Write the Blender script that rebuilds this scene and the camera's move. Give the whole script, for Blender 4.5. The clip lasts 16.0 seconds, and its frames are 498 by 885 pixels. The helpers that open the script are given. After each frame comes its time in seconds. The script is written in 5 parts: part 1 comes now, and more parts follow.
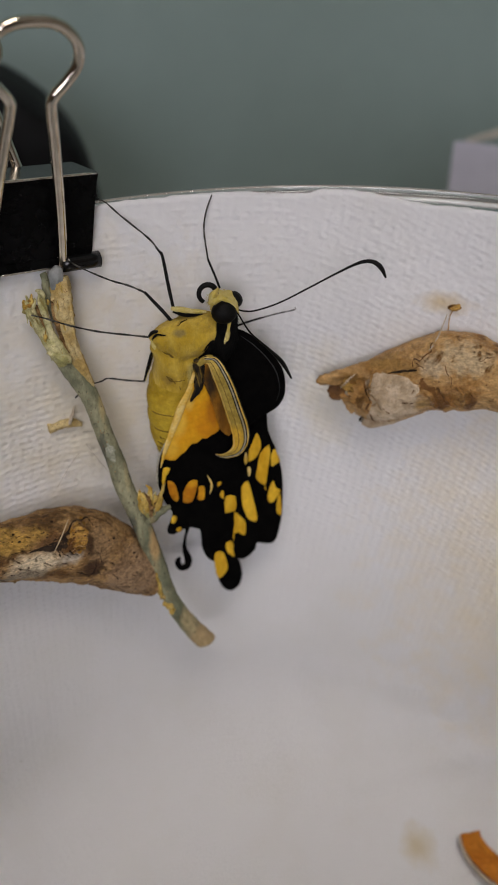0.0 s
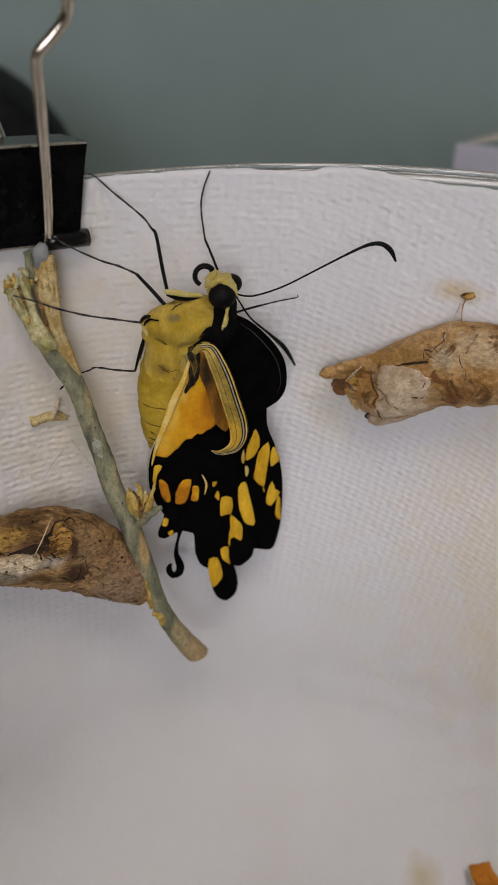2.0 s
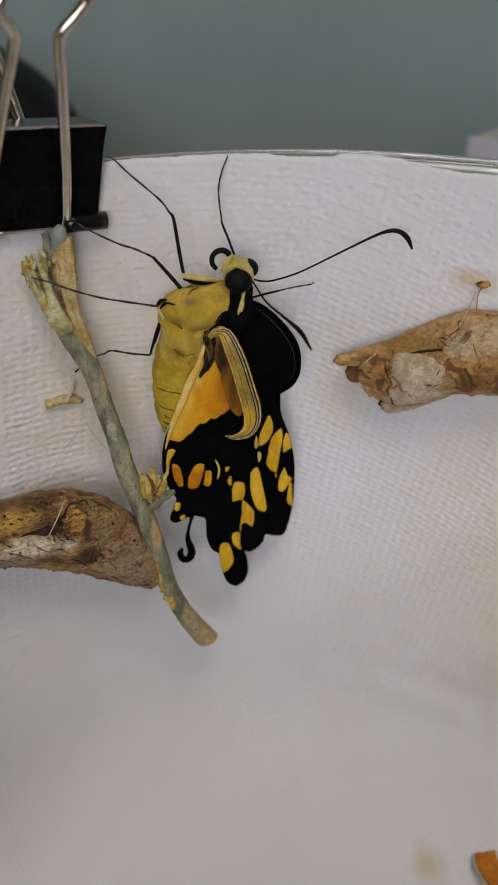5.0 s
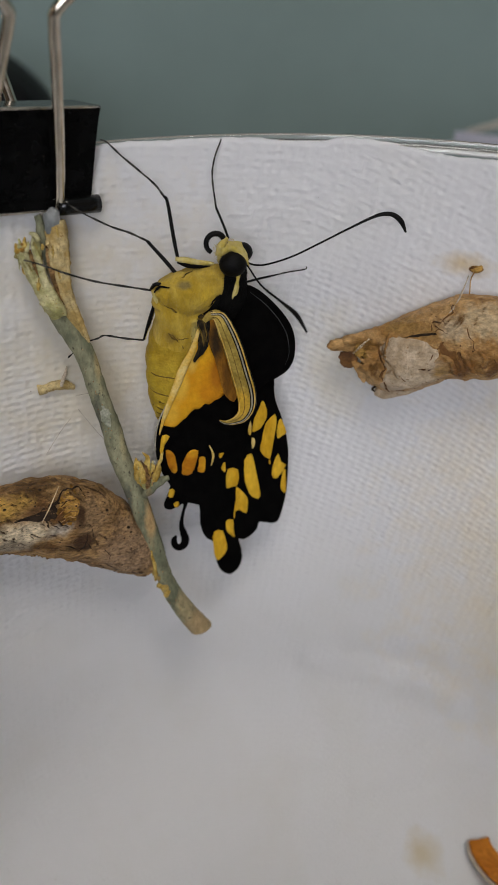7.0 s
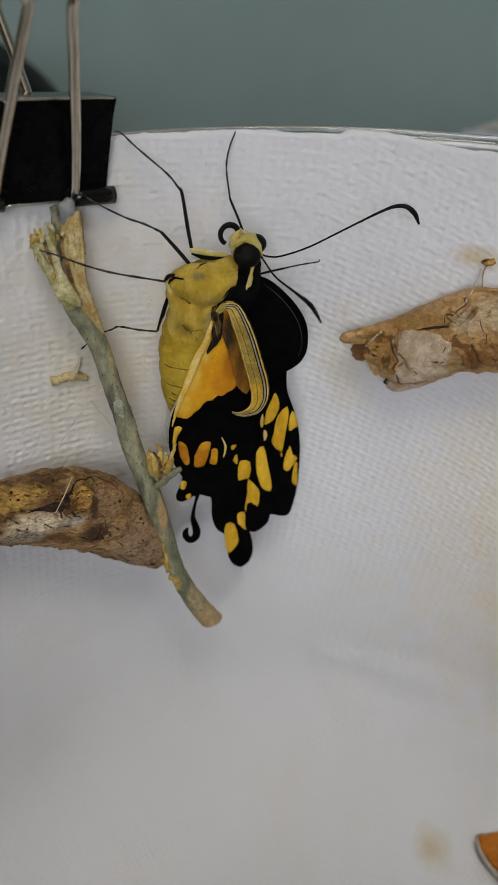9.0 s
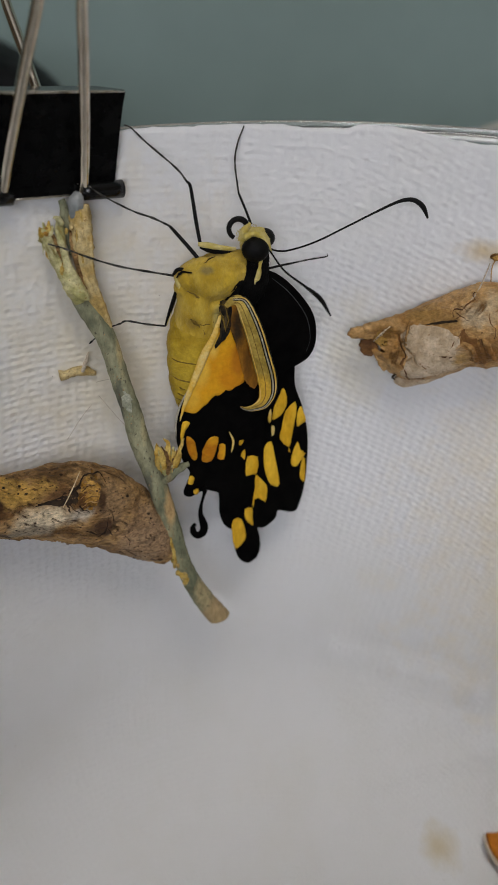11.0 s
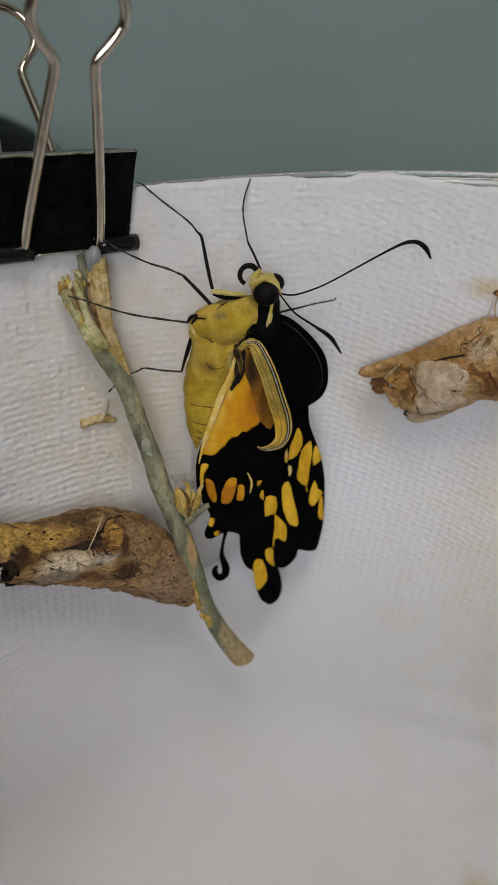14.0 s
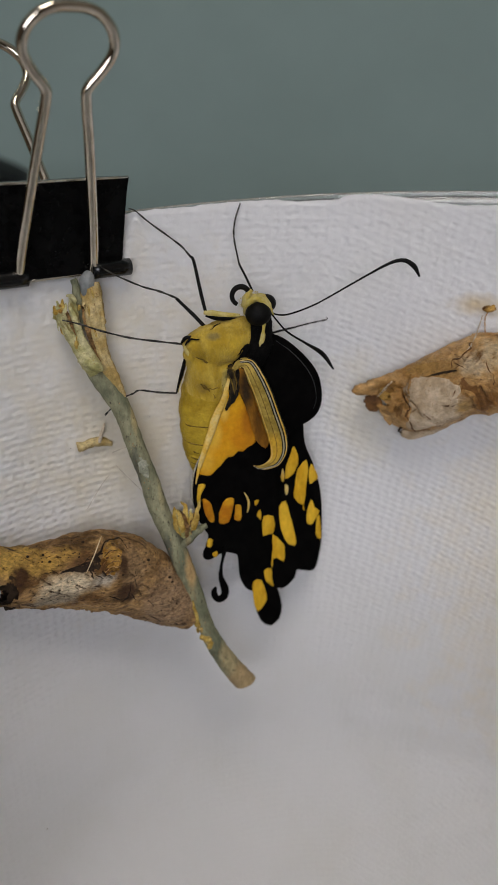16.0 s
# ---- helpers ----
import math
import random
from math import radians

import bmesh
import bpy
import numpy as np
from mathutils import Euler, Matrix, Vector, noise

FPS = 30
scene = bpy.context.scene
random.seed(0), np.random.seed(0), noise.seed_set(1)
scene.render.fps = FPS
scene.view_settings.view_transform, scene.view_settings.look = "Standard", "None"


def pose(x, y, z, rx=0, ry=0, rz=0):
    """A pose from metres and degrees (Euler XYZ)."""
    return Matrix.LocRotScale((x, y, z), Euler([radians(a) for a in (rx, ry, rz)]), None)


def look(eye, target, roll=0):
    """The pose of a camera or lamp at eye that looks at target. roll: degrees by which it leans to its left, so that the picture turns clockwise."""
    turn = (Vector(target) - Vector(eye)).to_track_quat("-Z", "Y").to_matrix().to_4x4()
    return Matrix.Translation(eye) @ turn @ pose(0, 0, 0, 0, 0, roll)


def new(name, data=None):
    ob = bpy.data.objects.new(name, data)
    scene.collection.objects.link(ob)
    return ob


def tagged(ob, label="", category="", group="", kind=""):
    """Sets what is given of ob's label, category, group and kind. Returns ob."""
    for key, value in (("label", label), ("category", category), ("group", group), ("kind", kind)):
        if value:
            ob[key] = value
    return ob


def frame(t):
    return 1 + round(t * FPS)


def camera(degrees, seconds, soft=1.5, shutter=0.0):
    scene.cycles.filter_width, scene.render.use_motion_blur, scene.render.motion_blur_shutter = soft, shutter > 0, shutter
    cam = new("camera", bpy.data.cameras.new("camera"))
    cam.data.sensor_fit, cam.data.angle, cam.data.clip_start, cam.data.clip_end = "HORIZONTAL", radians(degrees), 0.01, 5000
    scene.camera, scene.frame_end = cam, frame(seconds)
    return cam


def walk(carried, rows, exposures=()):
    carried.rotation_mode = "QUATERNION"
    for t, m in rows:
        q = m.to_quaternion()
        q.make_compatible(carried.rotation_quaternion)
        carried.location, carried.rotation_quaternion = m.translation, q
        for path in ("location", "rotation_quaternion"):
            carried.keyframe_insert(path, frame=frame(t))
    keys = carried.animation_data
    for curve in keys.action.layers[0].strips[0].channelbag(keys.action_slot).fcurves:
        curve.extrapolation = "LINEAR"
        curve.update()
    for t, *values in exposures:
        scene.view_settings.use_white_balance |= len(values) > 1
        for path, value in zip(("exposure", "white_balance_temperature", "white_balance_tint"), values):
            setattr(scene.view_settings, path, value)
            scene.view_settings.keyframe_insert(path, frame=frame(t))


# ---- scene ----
# A swallowtail butterfly fresh from its chrysalis, hanging in a paper-lined plastic tub.
from mathutils.bvhtree import BVHTree
from mathutils.geometry import delaunay_2d_cdt

RIM_Z, RIM_R, FLARE = 0.132, 0.0930, 0.1474     # tub: height and radius of the rim, slope of the wall

cam = camera(32.0, 16.0, soft=1.6)
cam.data.dof.use_dof = True
cam.data.dof.focus_distance = 0.138
cam.data.dof.aperture_fstop = 24
walk(cam, [
    (0, pose(-0.00999, -0.05248, 0.18352, 53.943, 0.177, 0.714)),
    (0.5, pose(-0.01034, -0.04963, 0.18133, 53.964, -0.244, 0.661)),
    (1, pose(-0.01113, -0.04842, 0.17810, 54.689, -0.553, 0.369)),
    (1.5, pose(-0.01188, -0.04665, 0.17489, 55.196, -0.688, 0.216)),
    (2, pose(-0.01140, -0.04614, 0.17361, 55.412, -0.565, 0.442)),
    (2.5, pose(-0.01199, -0.04652, 0.17413, 55.256, -0.871, 0.480)),
    (3, pose(-0.01224, -0.04667, 0.17393, 55.289, -1.006, 0.504)),
    (3.5, pose(-0.01192, -0.04713, 0.17322, 55.338, -0.805, 1.184)),
    (4, pose(-0.01255, -0.04737, 0.17279, 55.224, -0.958, 1.159)),
    (6.5, pose(-0.01350, -0.04794, 0.17074, 55.073, -1.146, 0.800)),
    (7, pose(-0.01496, -0.04888, 0.16970, 55.371, -1.517, -0.064)),
    (7.5, pose(-0.01469, -0.04874, 0.16986, 55.096, -1.371, 0.646)),
    (8, pose(-0.01534, -0.04973, 0.16888, 55.569, -1.445, 0.604)),
    (8.5, pose(-0.01569, -0.04947, 0.16905, 55.251, -1.526, 0.520)),
    (9, pose(-0.01673, -0.05019, 0.16825, 55.585, -1.618, 0.129)),
    (11.5, pose(-0.01740, -0.05120, 0.16694, 55.940, -1.359, 0.540)),
    (12, pose(-0.01778, -0.05221, 0.16711, 56.944, -0.942, 0.765)),
    (12.5, pose(-0.01841, -0.05310, 0.16684, 58.209, -0.905, 0.417)),
    (13, pose(-0.01787, -0.05465, 0.16599, 59.649, -0.257, 0.142)),
    (13.5, pose(-0.01689, -0.05535, 0.16531, 60.104, 0.829, 0.713)),
    (14, pose(-0.01795, -0.05567, 0.16518, 60.071, 0.842, -0.034)),
    (14.5, pose(-0.01739, -0.05648, 0.16425, 60.708, 1.115, 0.350)),
    (15, pose(-0.01707, -0.05723, 0.16393, 61.731, 1.665, 0.391)),
    (15.5, pose(-0.01690, -0.05785, 0.16304, 62.325, 1.914, -0.215)),
    (16, pose(-0.01756, -0.05807, 0.16301, 62.525, 1.998, -0.776)),
], exposures=[(0, -0.43, 6720, 14), (3, -0.43, 6720, 15), (6.5, -0.43, 6520, 11), (9, -0.43, 6450, 9), (12.5, -0.43, 6500, 10), (16, -0.43, 6550, 11)])

# ---------------------------------------------------------------- light
world = bpy.data.worlds.new("world")
scene.world = world
world.use_nodes = True
world.node_tree.nodes["Background"].inputs[0].default_value = (0.75, 0.86, 1.0, 1)
world.node_tree.nodes["Background"].inputs[1].default_value = 0.3


def area_lamp(name, at, to, sx, sy, watts, colour):
    d = bpy.data.lights.new(name, "AREA")
    d.shape, d.size, d.size_y, d.energy, d.color = "RECTANGLE", sx, sy, watts, colour
    ob = new(name, d)
    ob.matrix_world = look(at, to)
    return ob


area_lamp("window_daylight", (-0.15, -2.38, 0.95), (0.0, 0.0, 0.25), 1.15, 1.05, 34.6, (0.90, 0.925, 1.0))


# ---------------------------------------------------------------- materials
def ramp(nt, fac, stops):
    n = nt.nodes.new("ShaderNodeValToRGB")
    e = n.color_ramp.elements
    while len(e) < len(stops):
        e.new(0.5)
    for k, (p, c) in zip(e, stops):
        k.position, k.color = p, (*c, 1)
    nt.links.new(fac, n.inputs[0])
    return n.outputs[0]


def noise_node(nt, vec, scale, detail=4, rough=0.6):
    n = nt.nodes.new("ShaderNodeTexNoise")
    n.inputs["Scale"].default_value, n.inputs["Detail"].default_value = scale, detail
    n.inputs["Roughness"].default_value = rough
    nt.links.new(vec, n.inputs["Vector"])
    return n.outputs[0]


def mix(nt, fac, a, b, mode="MIX"):
    n = nt.nodes.new("ShaderNodeMix")
    n.data_type, n.blend_type = "RGBA", mode
    for sock, v in ((n.inputs["Factor"], fac), (n.inputs["A"], a), (n.inputs["B"], b)):
        if isinstance(v, (int, float)):
            sock.default_value = v
        elif isinstance(v, tuple):
            sock.default_value = (*v, 1)
        else:
            nt.links.new(v, sock)
    return n.outputs["Result"]


def math_node(nt, op, a, b=0.0):
    n = nt.nodes.new("ShaderNodeMath")
    n.operation = op
    for sock, v in ((n.inputs[0], a), (n.inputs[1], b)):
        if isinstance(v, (int, float)):
            sock.default_value = v
        else:
            nt.links.new(v, sock)
    return n.outputs[0]


def stretched(nt, vec, sx, sy, sz, turn=0.0):
    n = nt.nodes.new("ShaderNodeMapping")
    n.inputs["Scale"].default_value = (sx, sy, sz)
    n.inputs["Rotation"].default_value = (0, 0, radians(turn))
    nt.links.new(vec, n.inputs["Vector"])
    return n.outputs[0]


def blotch(nt, vec, centre, radii, ragged=0.5, soft=0.55, scale=420):
    """A patch of stain, shade or warm tint with its own shape: an ellipsoid round a centre, in millimetres, with a
    ragged edge.
    """
    n = nt.nodes.new("ShaderNodeMapping")
    n.vector_type = "TEXTURE"
    n.inputs["Location"].default_value = [c * 0.001 for c in centre]
    n.inputs["Scale"].default_value = [r * 0.001 for r in radii]
    nt.links.new(vec, n.inputs["Vector"])
    size = nt.nodes.new("ShaderNodeVectorMath")
    size.operation = "LENGTH"
    nt.links.new(n.outputs[0], size.inputs[0])
    wob = math_node(nt, "MULTIPLY", math_node(nt, "SUBTRACT", noise_node(nt, vec, scale, 5, 0.65), 0.5), ragged * 4)
    d = math_node(nt, "ADD", size.outputs["Value"], wob)
    return ramp(nt, d, [(1 - soft if soft < 1 else 0.0, (1, 1, 1)), (1.0, (0, 0, 0))])


def surface(name, low, high, scale=600, rough=0.6, metal=0.0, bump=0.0, bump_scale=2000, fine=None, sheen=0.0,
            stretch=(1, 1, 1), spec=0.22, stains_and_shade=(), grain=0.35, crackle=None, strokes=None):
    """A worn surface: two colours over noise at one scale, finer grain over it, specks, patches of stain colour and
    painted shade, and relief.
    """
    m = bpy.data.materials.new(name)
    m.use_nodes = True
    nt = m.node_tree
    b = nt.nodes["Principled BSDF"]
    plain = nt.nodes.new("ShaderNodeTexCoord").outputs["Object"]
    vec = stretched(nt, plain, *stretch)
    col = ramp(nt, noise_node(nt, vec, scale), [(0.40, low), (0.60, high)])
    for centre, radii, colour, ragged in stains_and_shade:
        col = mix(nt, blotch(nt, plain, centre, radii, ragged), col, colour)
    if grain:
        g = ramp(nt, noise_node(nt, vec, scale * 5, 5, 0.75), [(0.36, (1 - grain,) * 3), (0.64, (1 + grain * 0.4,) * 3)])
        col = mix(nt, 1.0, col, g, "MULTIPLY")
    if fine:
        speck = ramp(nt, noise_node(nt, vec, bump_scale * 2.6, 2), [(0.30, (1, 1, 1)), (0.37, (0, 0, 0))])
        col = mix(nt, speck, col, fine)
    lines = None
    if crackle:
        size, width, colour = crackle
        net = nt.nodes.new("ShaderNodeTexVoronoi")
        net.feature = "DISTANCE_TO_EDGE"
        net.inputs["Scale"].default_value = size
        bend = nt.nodes.new("ShaderNodeMixRGB")
        bend.inputs[0].default_value = 0.0035
        nt.links.new(vec, bend.inputs[1])
        warp = nt.nodes.new("ShaderNodeTexNoise")
        warp.inputs["Scale"].default_value, warp.inputs["Detail"].default_value = size * 1.6, 4
        nt.links.new(vec, warp.inputs["Vector"])
        nt.links.new(warp.outputs["Color"], bend.inputs[2])
        nt.links.new(bend.outputs[0], net.inputs["Vector"])
        edge = ramp(nt, net.outputs["Distance"], [(0.0, (1, 1, 1)), (width, (0, 0, 0))])
        gate = ramp(nt, noise_node(nt, vec, size * 0.6, 3), [(0.44, (0, 0, 0)), (0.58, (1, 1, 1))])
        lines = math_node(nt, "MULTIPLY", edge, gate)
        col = mix(nt, lines, col, colour)
    if strokes:
        size, along, turn, colour, share = strokes
        streak = noise_node(nt, stretched(nt, stretched(nt, plain, 1, 1, 1, turn), size, size * along, size), 1.0, 6, 0.7)
        lines = ramp(nt, streak, [(share, (1, 1, 1)), (share + 0.07, (0, 0, 0))])
        col = mix(nt, lines, col, colour)
    nt.links.new(col, b.inputs["Base Color"])
    b.inputs["Roughness"].default_value, b.inputs["Metallic"].default_value = rough, metal
    b.inputs["Specular IOR Level"].default_value = spec
    if sheen:
        b.inputs["Sheen Weight"].default_value = sheen
    if bump:
        bn = nt.nodes.new("ShaderNodeBump")
        bn.inputs["Strength"].default_value, bn.inputs["Distance"].default_value = 1.0, bump
        high_ground = noise_node(nt, vec, bump_scale, 6, 0.65)
        if lines is not None:
            high_ground = math_node(nt, "SUBTRACT", high_ground, math_node(nt, "MULTIPLY", lines, 0.5))
        nt.links.new(high_ground, bn.inputs["Height"])
        nt.links.new(bn.outputs[0], b.inputs["Normal"])
    return m


# Two tan spots, then three broad tints that paint warm light on the paper.
PAPER_STAINS_AND_LIGHT = (((22.0, 86.1, 113.6), (5.5, 7.0, 2.8), (0.66, 0.54, 0.36)), ((24.5, 47.5, 3.5), (5.0, 5.5, 6.0), (0.66, 0.58, 0.44)), ((42.0, 64.0, 66.0), (36, 38, 52), (0.80, 0.72, 0.585)), ((-38.0, 74.0, 98.0), (30, 30, 36), (0.75, 0.69, 0.57)), ((2.0, 80.0, 94.0), (8, 14, 16), (0.76, 0.71, 0.60)))


def paper_material():
    m = bpy.data.materials.new("paper_towel")
    m.use_nodes = True
    nt = m.node_tree
    b = nt.nodes["Principled BSDF"]
    uv = nt.nodes.new("ShaderNodeTexCoord").outputs["UV"]      # metres along and up the sheet
    vec = stretched(nt, uv, 1000, 1000, 1000)
    dots = nt.nodes.new("ShaderNodeTexVoronoi")
    dots.feature = "SMOOTH_F1"
    dots.inputs["Scale"].default_value, dots.inputs["Randomness"].default_value = 1.0, 0.3
    dots.inputs["Smoothness"].default_value = 0.75
    axes = nt.nodes.new("ShaderNodeSeparateXYZ")
    nt.links.new(vec, axes.inputs[0])
    slip = math_node(nt, "MULTIPLY", math_node(nt, "MAXIMUM", math_node(nt, "SUBTRACT", 138.0, axes.outputs[0]), 0.0), 0.34)     # the sheet runs askew towards one side
    askew = nt.nodes.new("ShaderNodeCombineXYZ")
    nt.links.new(axes.outputs[0], askew.inputs[0])
    nt.links.new(math_node(nt, "ADD", axes.outputs[1], slip), askew.inputs[1])
    nt.links.new(stretched(nt, askew.outputs[0], 0.62, 0.90, 1, -6), dots.inputs["Vector"])
    broad = noise_node(nt, vec, 0.22, 3)
    fibre = noise_node(nt, vec, 5.0, 4, 0.7)
    soft = nt.nodes.new("ShaderNodeTexVoronoi")
    soft.feature = "SMOOTH_F1"
    soft.inputs["Scale"].default_value, soft.inputs["Randomness"].default_value, soft.inputs["Smoothness"].default_value = 0.85, 0.8, 1.0
    nt.links.new(vec, soft.inputs["Vector"])
    mottle = soft.outputs["Distance"]
    high_up = ramp(nt, math_node(nt, "MULTIPLY", axes.outputs[1], -0.01), [(0.16, (1, 1, 1)), (0.36, (0, 0, 0))])      # pressed flat near the rim
    low_down = ramp(nt, math_node(nt, "MULTIPLY", axes.outputs[1], -0.01), [(0.66, (1, 1, 1)), (0.88, (0.4, 0.4, 0.4))])
    emboss = math_node(nt, "MULTIPLY", mix(nt, math_node(nt, "MULTIPLY", high_up, 0.6), dots.outputs["Distance"], mottle), low_down)
    height = math_node(nt, "ADD", math_node(nt, "MULTIPLY", emboss, math_node(nt, "MULTIPLY", math_node(nt, "ADD", broad, 0.1), 1.5)), math_node(nt, "MULTIPLY", fibre, 0.30))
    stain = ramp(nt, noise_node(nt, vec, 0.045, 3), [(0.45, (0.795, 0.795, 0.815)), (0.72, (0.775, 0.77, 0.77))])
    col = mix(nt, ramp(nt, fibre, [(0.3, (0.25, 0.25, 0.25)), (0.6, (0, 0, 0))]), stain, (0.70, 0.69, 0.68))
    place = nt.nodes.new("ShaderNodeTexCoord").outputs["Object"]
    for centre, radii, tint in PAPER_STAINS_AND_LIGHT:
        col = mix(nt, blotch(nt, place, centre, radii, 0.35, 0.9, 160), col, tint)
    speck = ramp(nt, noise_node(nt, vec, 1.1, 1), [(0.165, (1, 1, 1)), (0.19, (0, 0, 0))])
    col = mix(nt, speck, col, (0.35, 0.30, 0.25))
    nt.links.new(col, b.inputs["Base Color"])
    b.inputs["Roughness"].default_value = 0.95
    b.inputs["Specular IOR Level"].default_value = 0.15
    bn = nt.nodes.new("ShaderNodeBump")
    bn.inputs["Strength"].default_value, bn.inputs["Distance"].default_value = 1.0, 0.00046
    nt.links.new(height, bn.inputs["Height"])
    nt.links.new(bn.outputs[0], b.inputs["Normal"])
    thin = nt.nodes.new("ShaderNodeBsdfTranslucent")
    both = nt.nodes.new("ShaderNodeMixShader")
    both.inputs[0].default_value = 0.10
    nt.links.new(col, thin.inputs["Color"])
    nt.links.new(b.outputs[0], both.inputs[1])
    nt.links.new(thin.outputs[0], both.inputs[2])
    nt.links.new(both.outputs[0], nt.nodes["Material Output"].inputs["Surface"])
    return m


def clear_plastic(name, clarity):
    m = bpy.data.materials.new(name)
    m.use_nodes = True
    b = m.node_tree.nodes["Principled BSDF"]
    b.inputs["Base Color"].default_value = (0.96, 0.96, 0.94, 1)
    b.inputs["Transmission Weight"].default_value = clarity
    b.inputs["Roughness"].default_value, b.inputs["IOR"].default_value = 0.06, 1.49
    return m


def glow_material(colour, strength):
    m = bpy.data.materials.new("lamp_diffuser")
    m.use_nodes = True
    b = m.node_tree.nodes["Principled BSDF"]
    b.inputs["Base Color"].default_value = (0.8, 0.8, 0.78, 1)
    b.inputs["Emission Color"].default_value = (*colour, 1)
    b.inputs["Emission Strength"].default_value = strength
    return m


LAMP = glow_material((1.0, 0.945, 0.88), 11.6)
WALL = surface("painted_wall", (0.206, 0.273, 0.261), (0.230, 0.304, 0.291), 3, 0.7, bump=0.0004, bump_scale=400, grain=0.04)
PALE = surface("pale_room_paint", (0.24, 0.21, 0.175), (0.29, 0.255, 0.215), 3, 0.8, bump=0.0004, bump_scale=300, grain=0.04)
CEILING = surface("white_ceiling_paint", (0.60, 0.59, 0.56), (0.66, 0.65, 0.62), 3, 0.9, bump=0.0004, bump_scale=300, grain=0.04)
BOARD = surface("floor_boards", (0.16, 0.10, 0.06), (0.26, 0.17, 0.10), 6, 0.5, stretch=(1, 8, 1), bump=0.0005, bump_scale=60)
TABLE = surface("table_laminate", (0.30, 0.25, 0.20), (0.38, 0.32, 0.26), 8, 0.45, stretch=(1, 10, 1), bump=0.0002, bump_scale=300)
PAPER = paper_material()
CLEAR = clear_plastic("clear_plastic", 1.0)
# Whitened plastic: the rim's highlight line is put into its colour.
WHITENED = clear_plastic("whitened_rim_plastic", 0.55)
HAZY = clear_plastic("hazy_rim_plastic", 0.86)
CARD = surface("white_card", (0.50, 0.50, 0.58), (0.55, 0.55, 0.63), 30, 0.6, bump=0.00008, bump_scale=900, grain=0.04)
# Near-black card: the shade inside the box is put into its colour.
CARD_IN = surface("box_inside_shadow_card", (0.030, 0.028, 0.040), (0.045, 0.042, 0.055), 30, 0.8, bump=0.0001, bump_scale=500)
# For unseen walls, dark so that the wire handles reflect dark stripes.
DARK_WALL = surface("unseen_dark_wall", (0.085, 0.062, 0.045), (0.115, 0.085, 0.062), 3, 0.8, bump=0.0004, bump_scale=300, grain=0.04)
FLAP = surface("box_flap_card", (0.42, 0.40, 0.35), (0.50, 0.47, 0.41), 30, 0.7, bump=0.0001, bump_scale=500, grain=0.04)
RUBBER = surface("black_tape", (0.004, 0.0042, 0.0045), (0.008, 0.0085, 0.009), 60, 0.6, bump=0.0001, bump_scale=800, grain=0.04, spec=0.1)
ENAMEL = surface("black_enamel", (0.002, 0.002, 0.002), (0.004, 0.004, 0.004), 400, 0.20, bump=0.0000015, bump_scale=1200, spec=0.10, grain=0.04)
GLOSSY_BLACK = surface("glossy_black_enamel", (0.002, 0.002, 0.002), (0.004, 0.004, 0.004), 400, 0.22, bump=0.000006, bump_scale=4000, spec=0.40, grain=0.04)
# Thin bright metal lines along the clip's spine and lip.
BRIGHT_EDGE = surface("bright_metal_edge", (0.70, 0.66, 0.58), (0.82, 0.78, 0.70), 900, 0.25, 1.0, bump=0.00001, bump_scale=4000, grain=0.2)
NICKEL = surface("nickel_wire", (0.66, 0.58, 0.47), (0.76, 0.69, 0.58), 500, 0.05, 1.0, bump=0.000003, bump_scale=5000, grain=0.04)
GLUE = surface("hot_glue", (0.17, 0.185, 0.185), (0.26, 0.265, 0.26), 300, 0.3, bump=0.0001, bump_scale=900, grain=0.14)
# The last two dark patches paint shade along the twig's left side.
BARK = surface("twig_bark", (0.150, 0.158, 0.098), (0.285, 0.275, 0.170), 220, 0.75, bump=0.0003, bump_scale=900, fine=(0.075, 0.068, 0.045), stretch=(1, 0.45, 1), strokes=(900, 0.16, -16, (0.105, 0.108, 0.072), 0.31), stains_and_shade=(
    ((-10.2, -43.0, 13.0), (4.6, 5.0, 6.0), (0.40, 0.29, 0.15), 0.4), ((-12.4, -37.4, 14.6), (1.8, 4.6, 4.0), (0.40, 0.33, 0.18), 0.4), ((-17.4, -18.6, 15.4), (1.15, 6.0, 3.0), (0.46, 0.31, 0.14), 0.3), ((-24.0, 8.6, 11.6), (0.8, 5.0, 3.0), (0.42, 0.35, 0.18), 0.4), ((-21.0, -4.6, 13.6), (0.6, 4.0, 2.0), (0.38, 0.34, 0.19), 0.4),
    ((-24.6, -1.0, 11.6), (0.8, 6.5, 3.0), (0.115, 0.115, 0.080), 0.5), ((-20.8, -15.0, 12.6), (0.8, 7.0, 3.0), (0.125, 0.125, 0.090), 0.5)))
BARK_TAN = surface("dry_twig_tan", (0.45, 0.3105, 0.108), (0.594, 0.468, 0.234), 300, 0.8, bump=0.0003, bump_scale=1000, fine=(0.22, 0.12, 0.04))
YELLOW_RIND = surface("yellow_rind", (0.36, 0.215, 0.030), (0.62, 0.44, 0.12), 500, 0.6, bump=0.0003, bump_scale=1500, fine=(0.20, 0.11, 0.02))
BARK_LICHEN = surface("twig_lichen", (0.24, 0.25, 0.18), (0.38, 0.38, 0.30), 500, 0.85, bump=0.0002, bump_scale=1500)
BARK_PALE = surface("pale_green_bark", (0.36, 0.335, 0.130), (0.60, 0.545, 0.300), 350, 0.6, bump=0.0003, bump_scale=1100, fine=(0.26, 0.17, 0.05), strokes=(700, 0.16, -20, (0.27, 0.21, 0.06), 0.34))
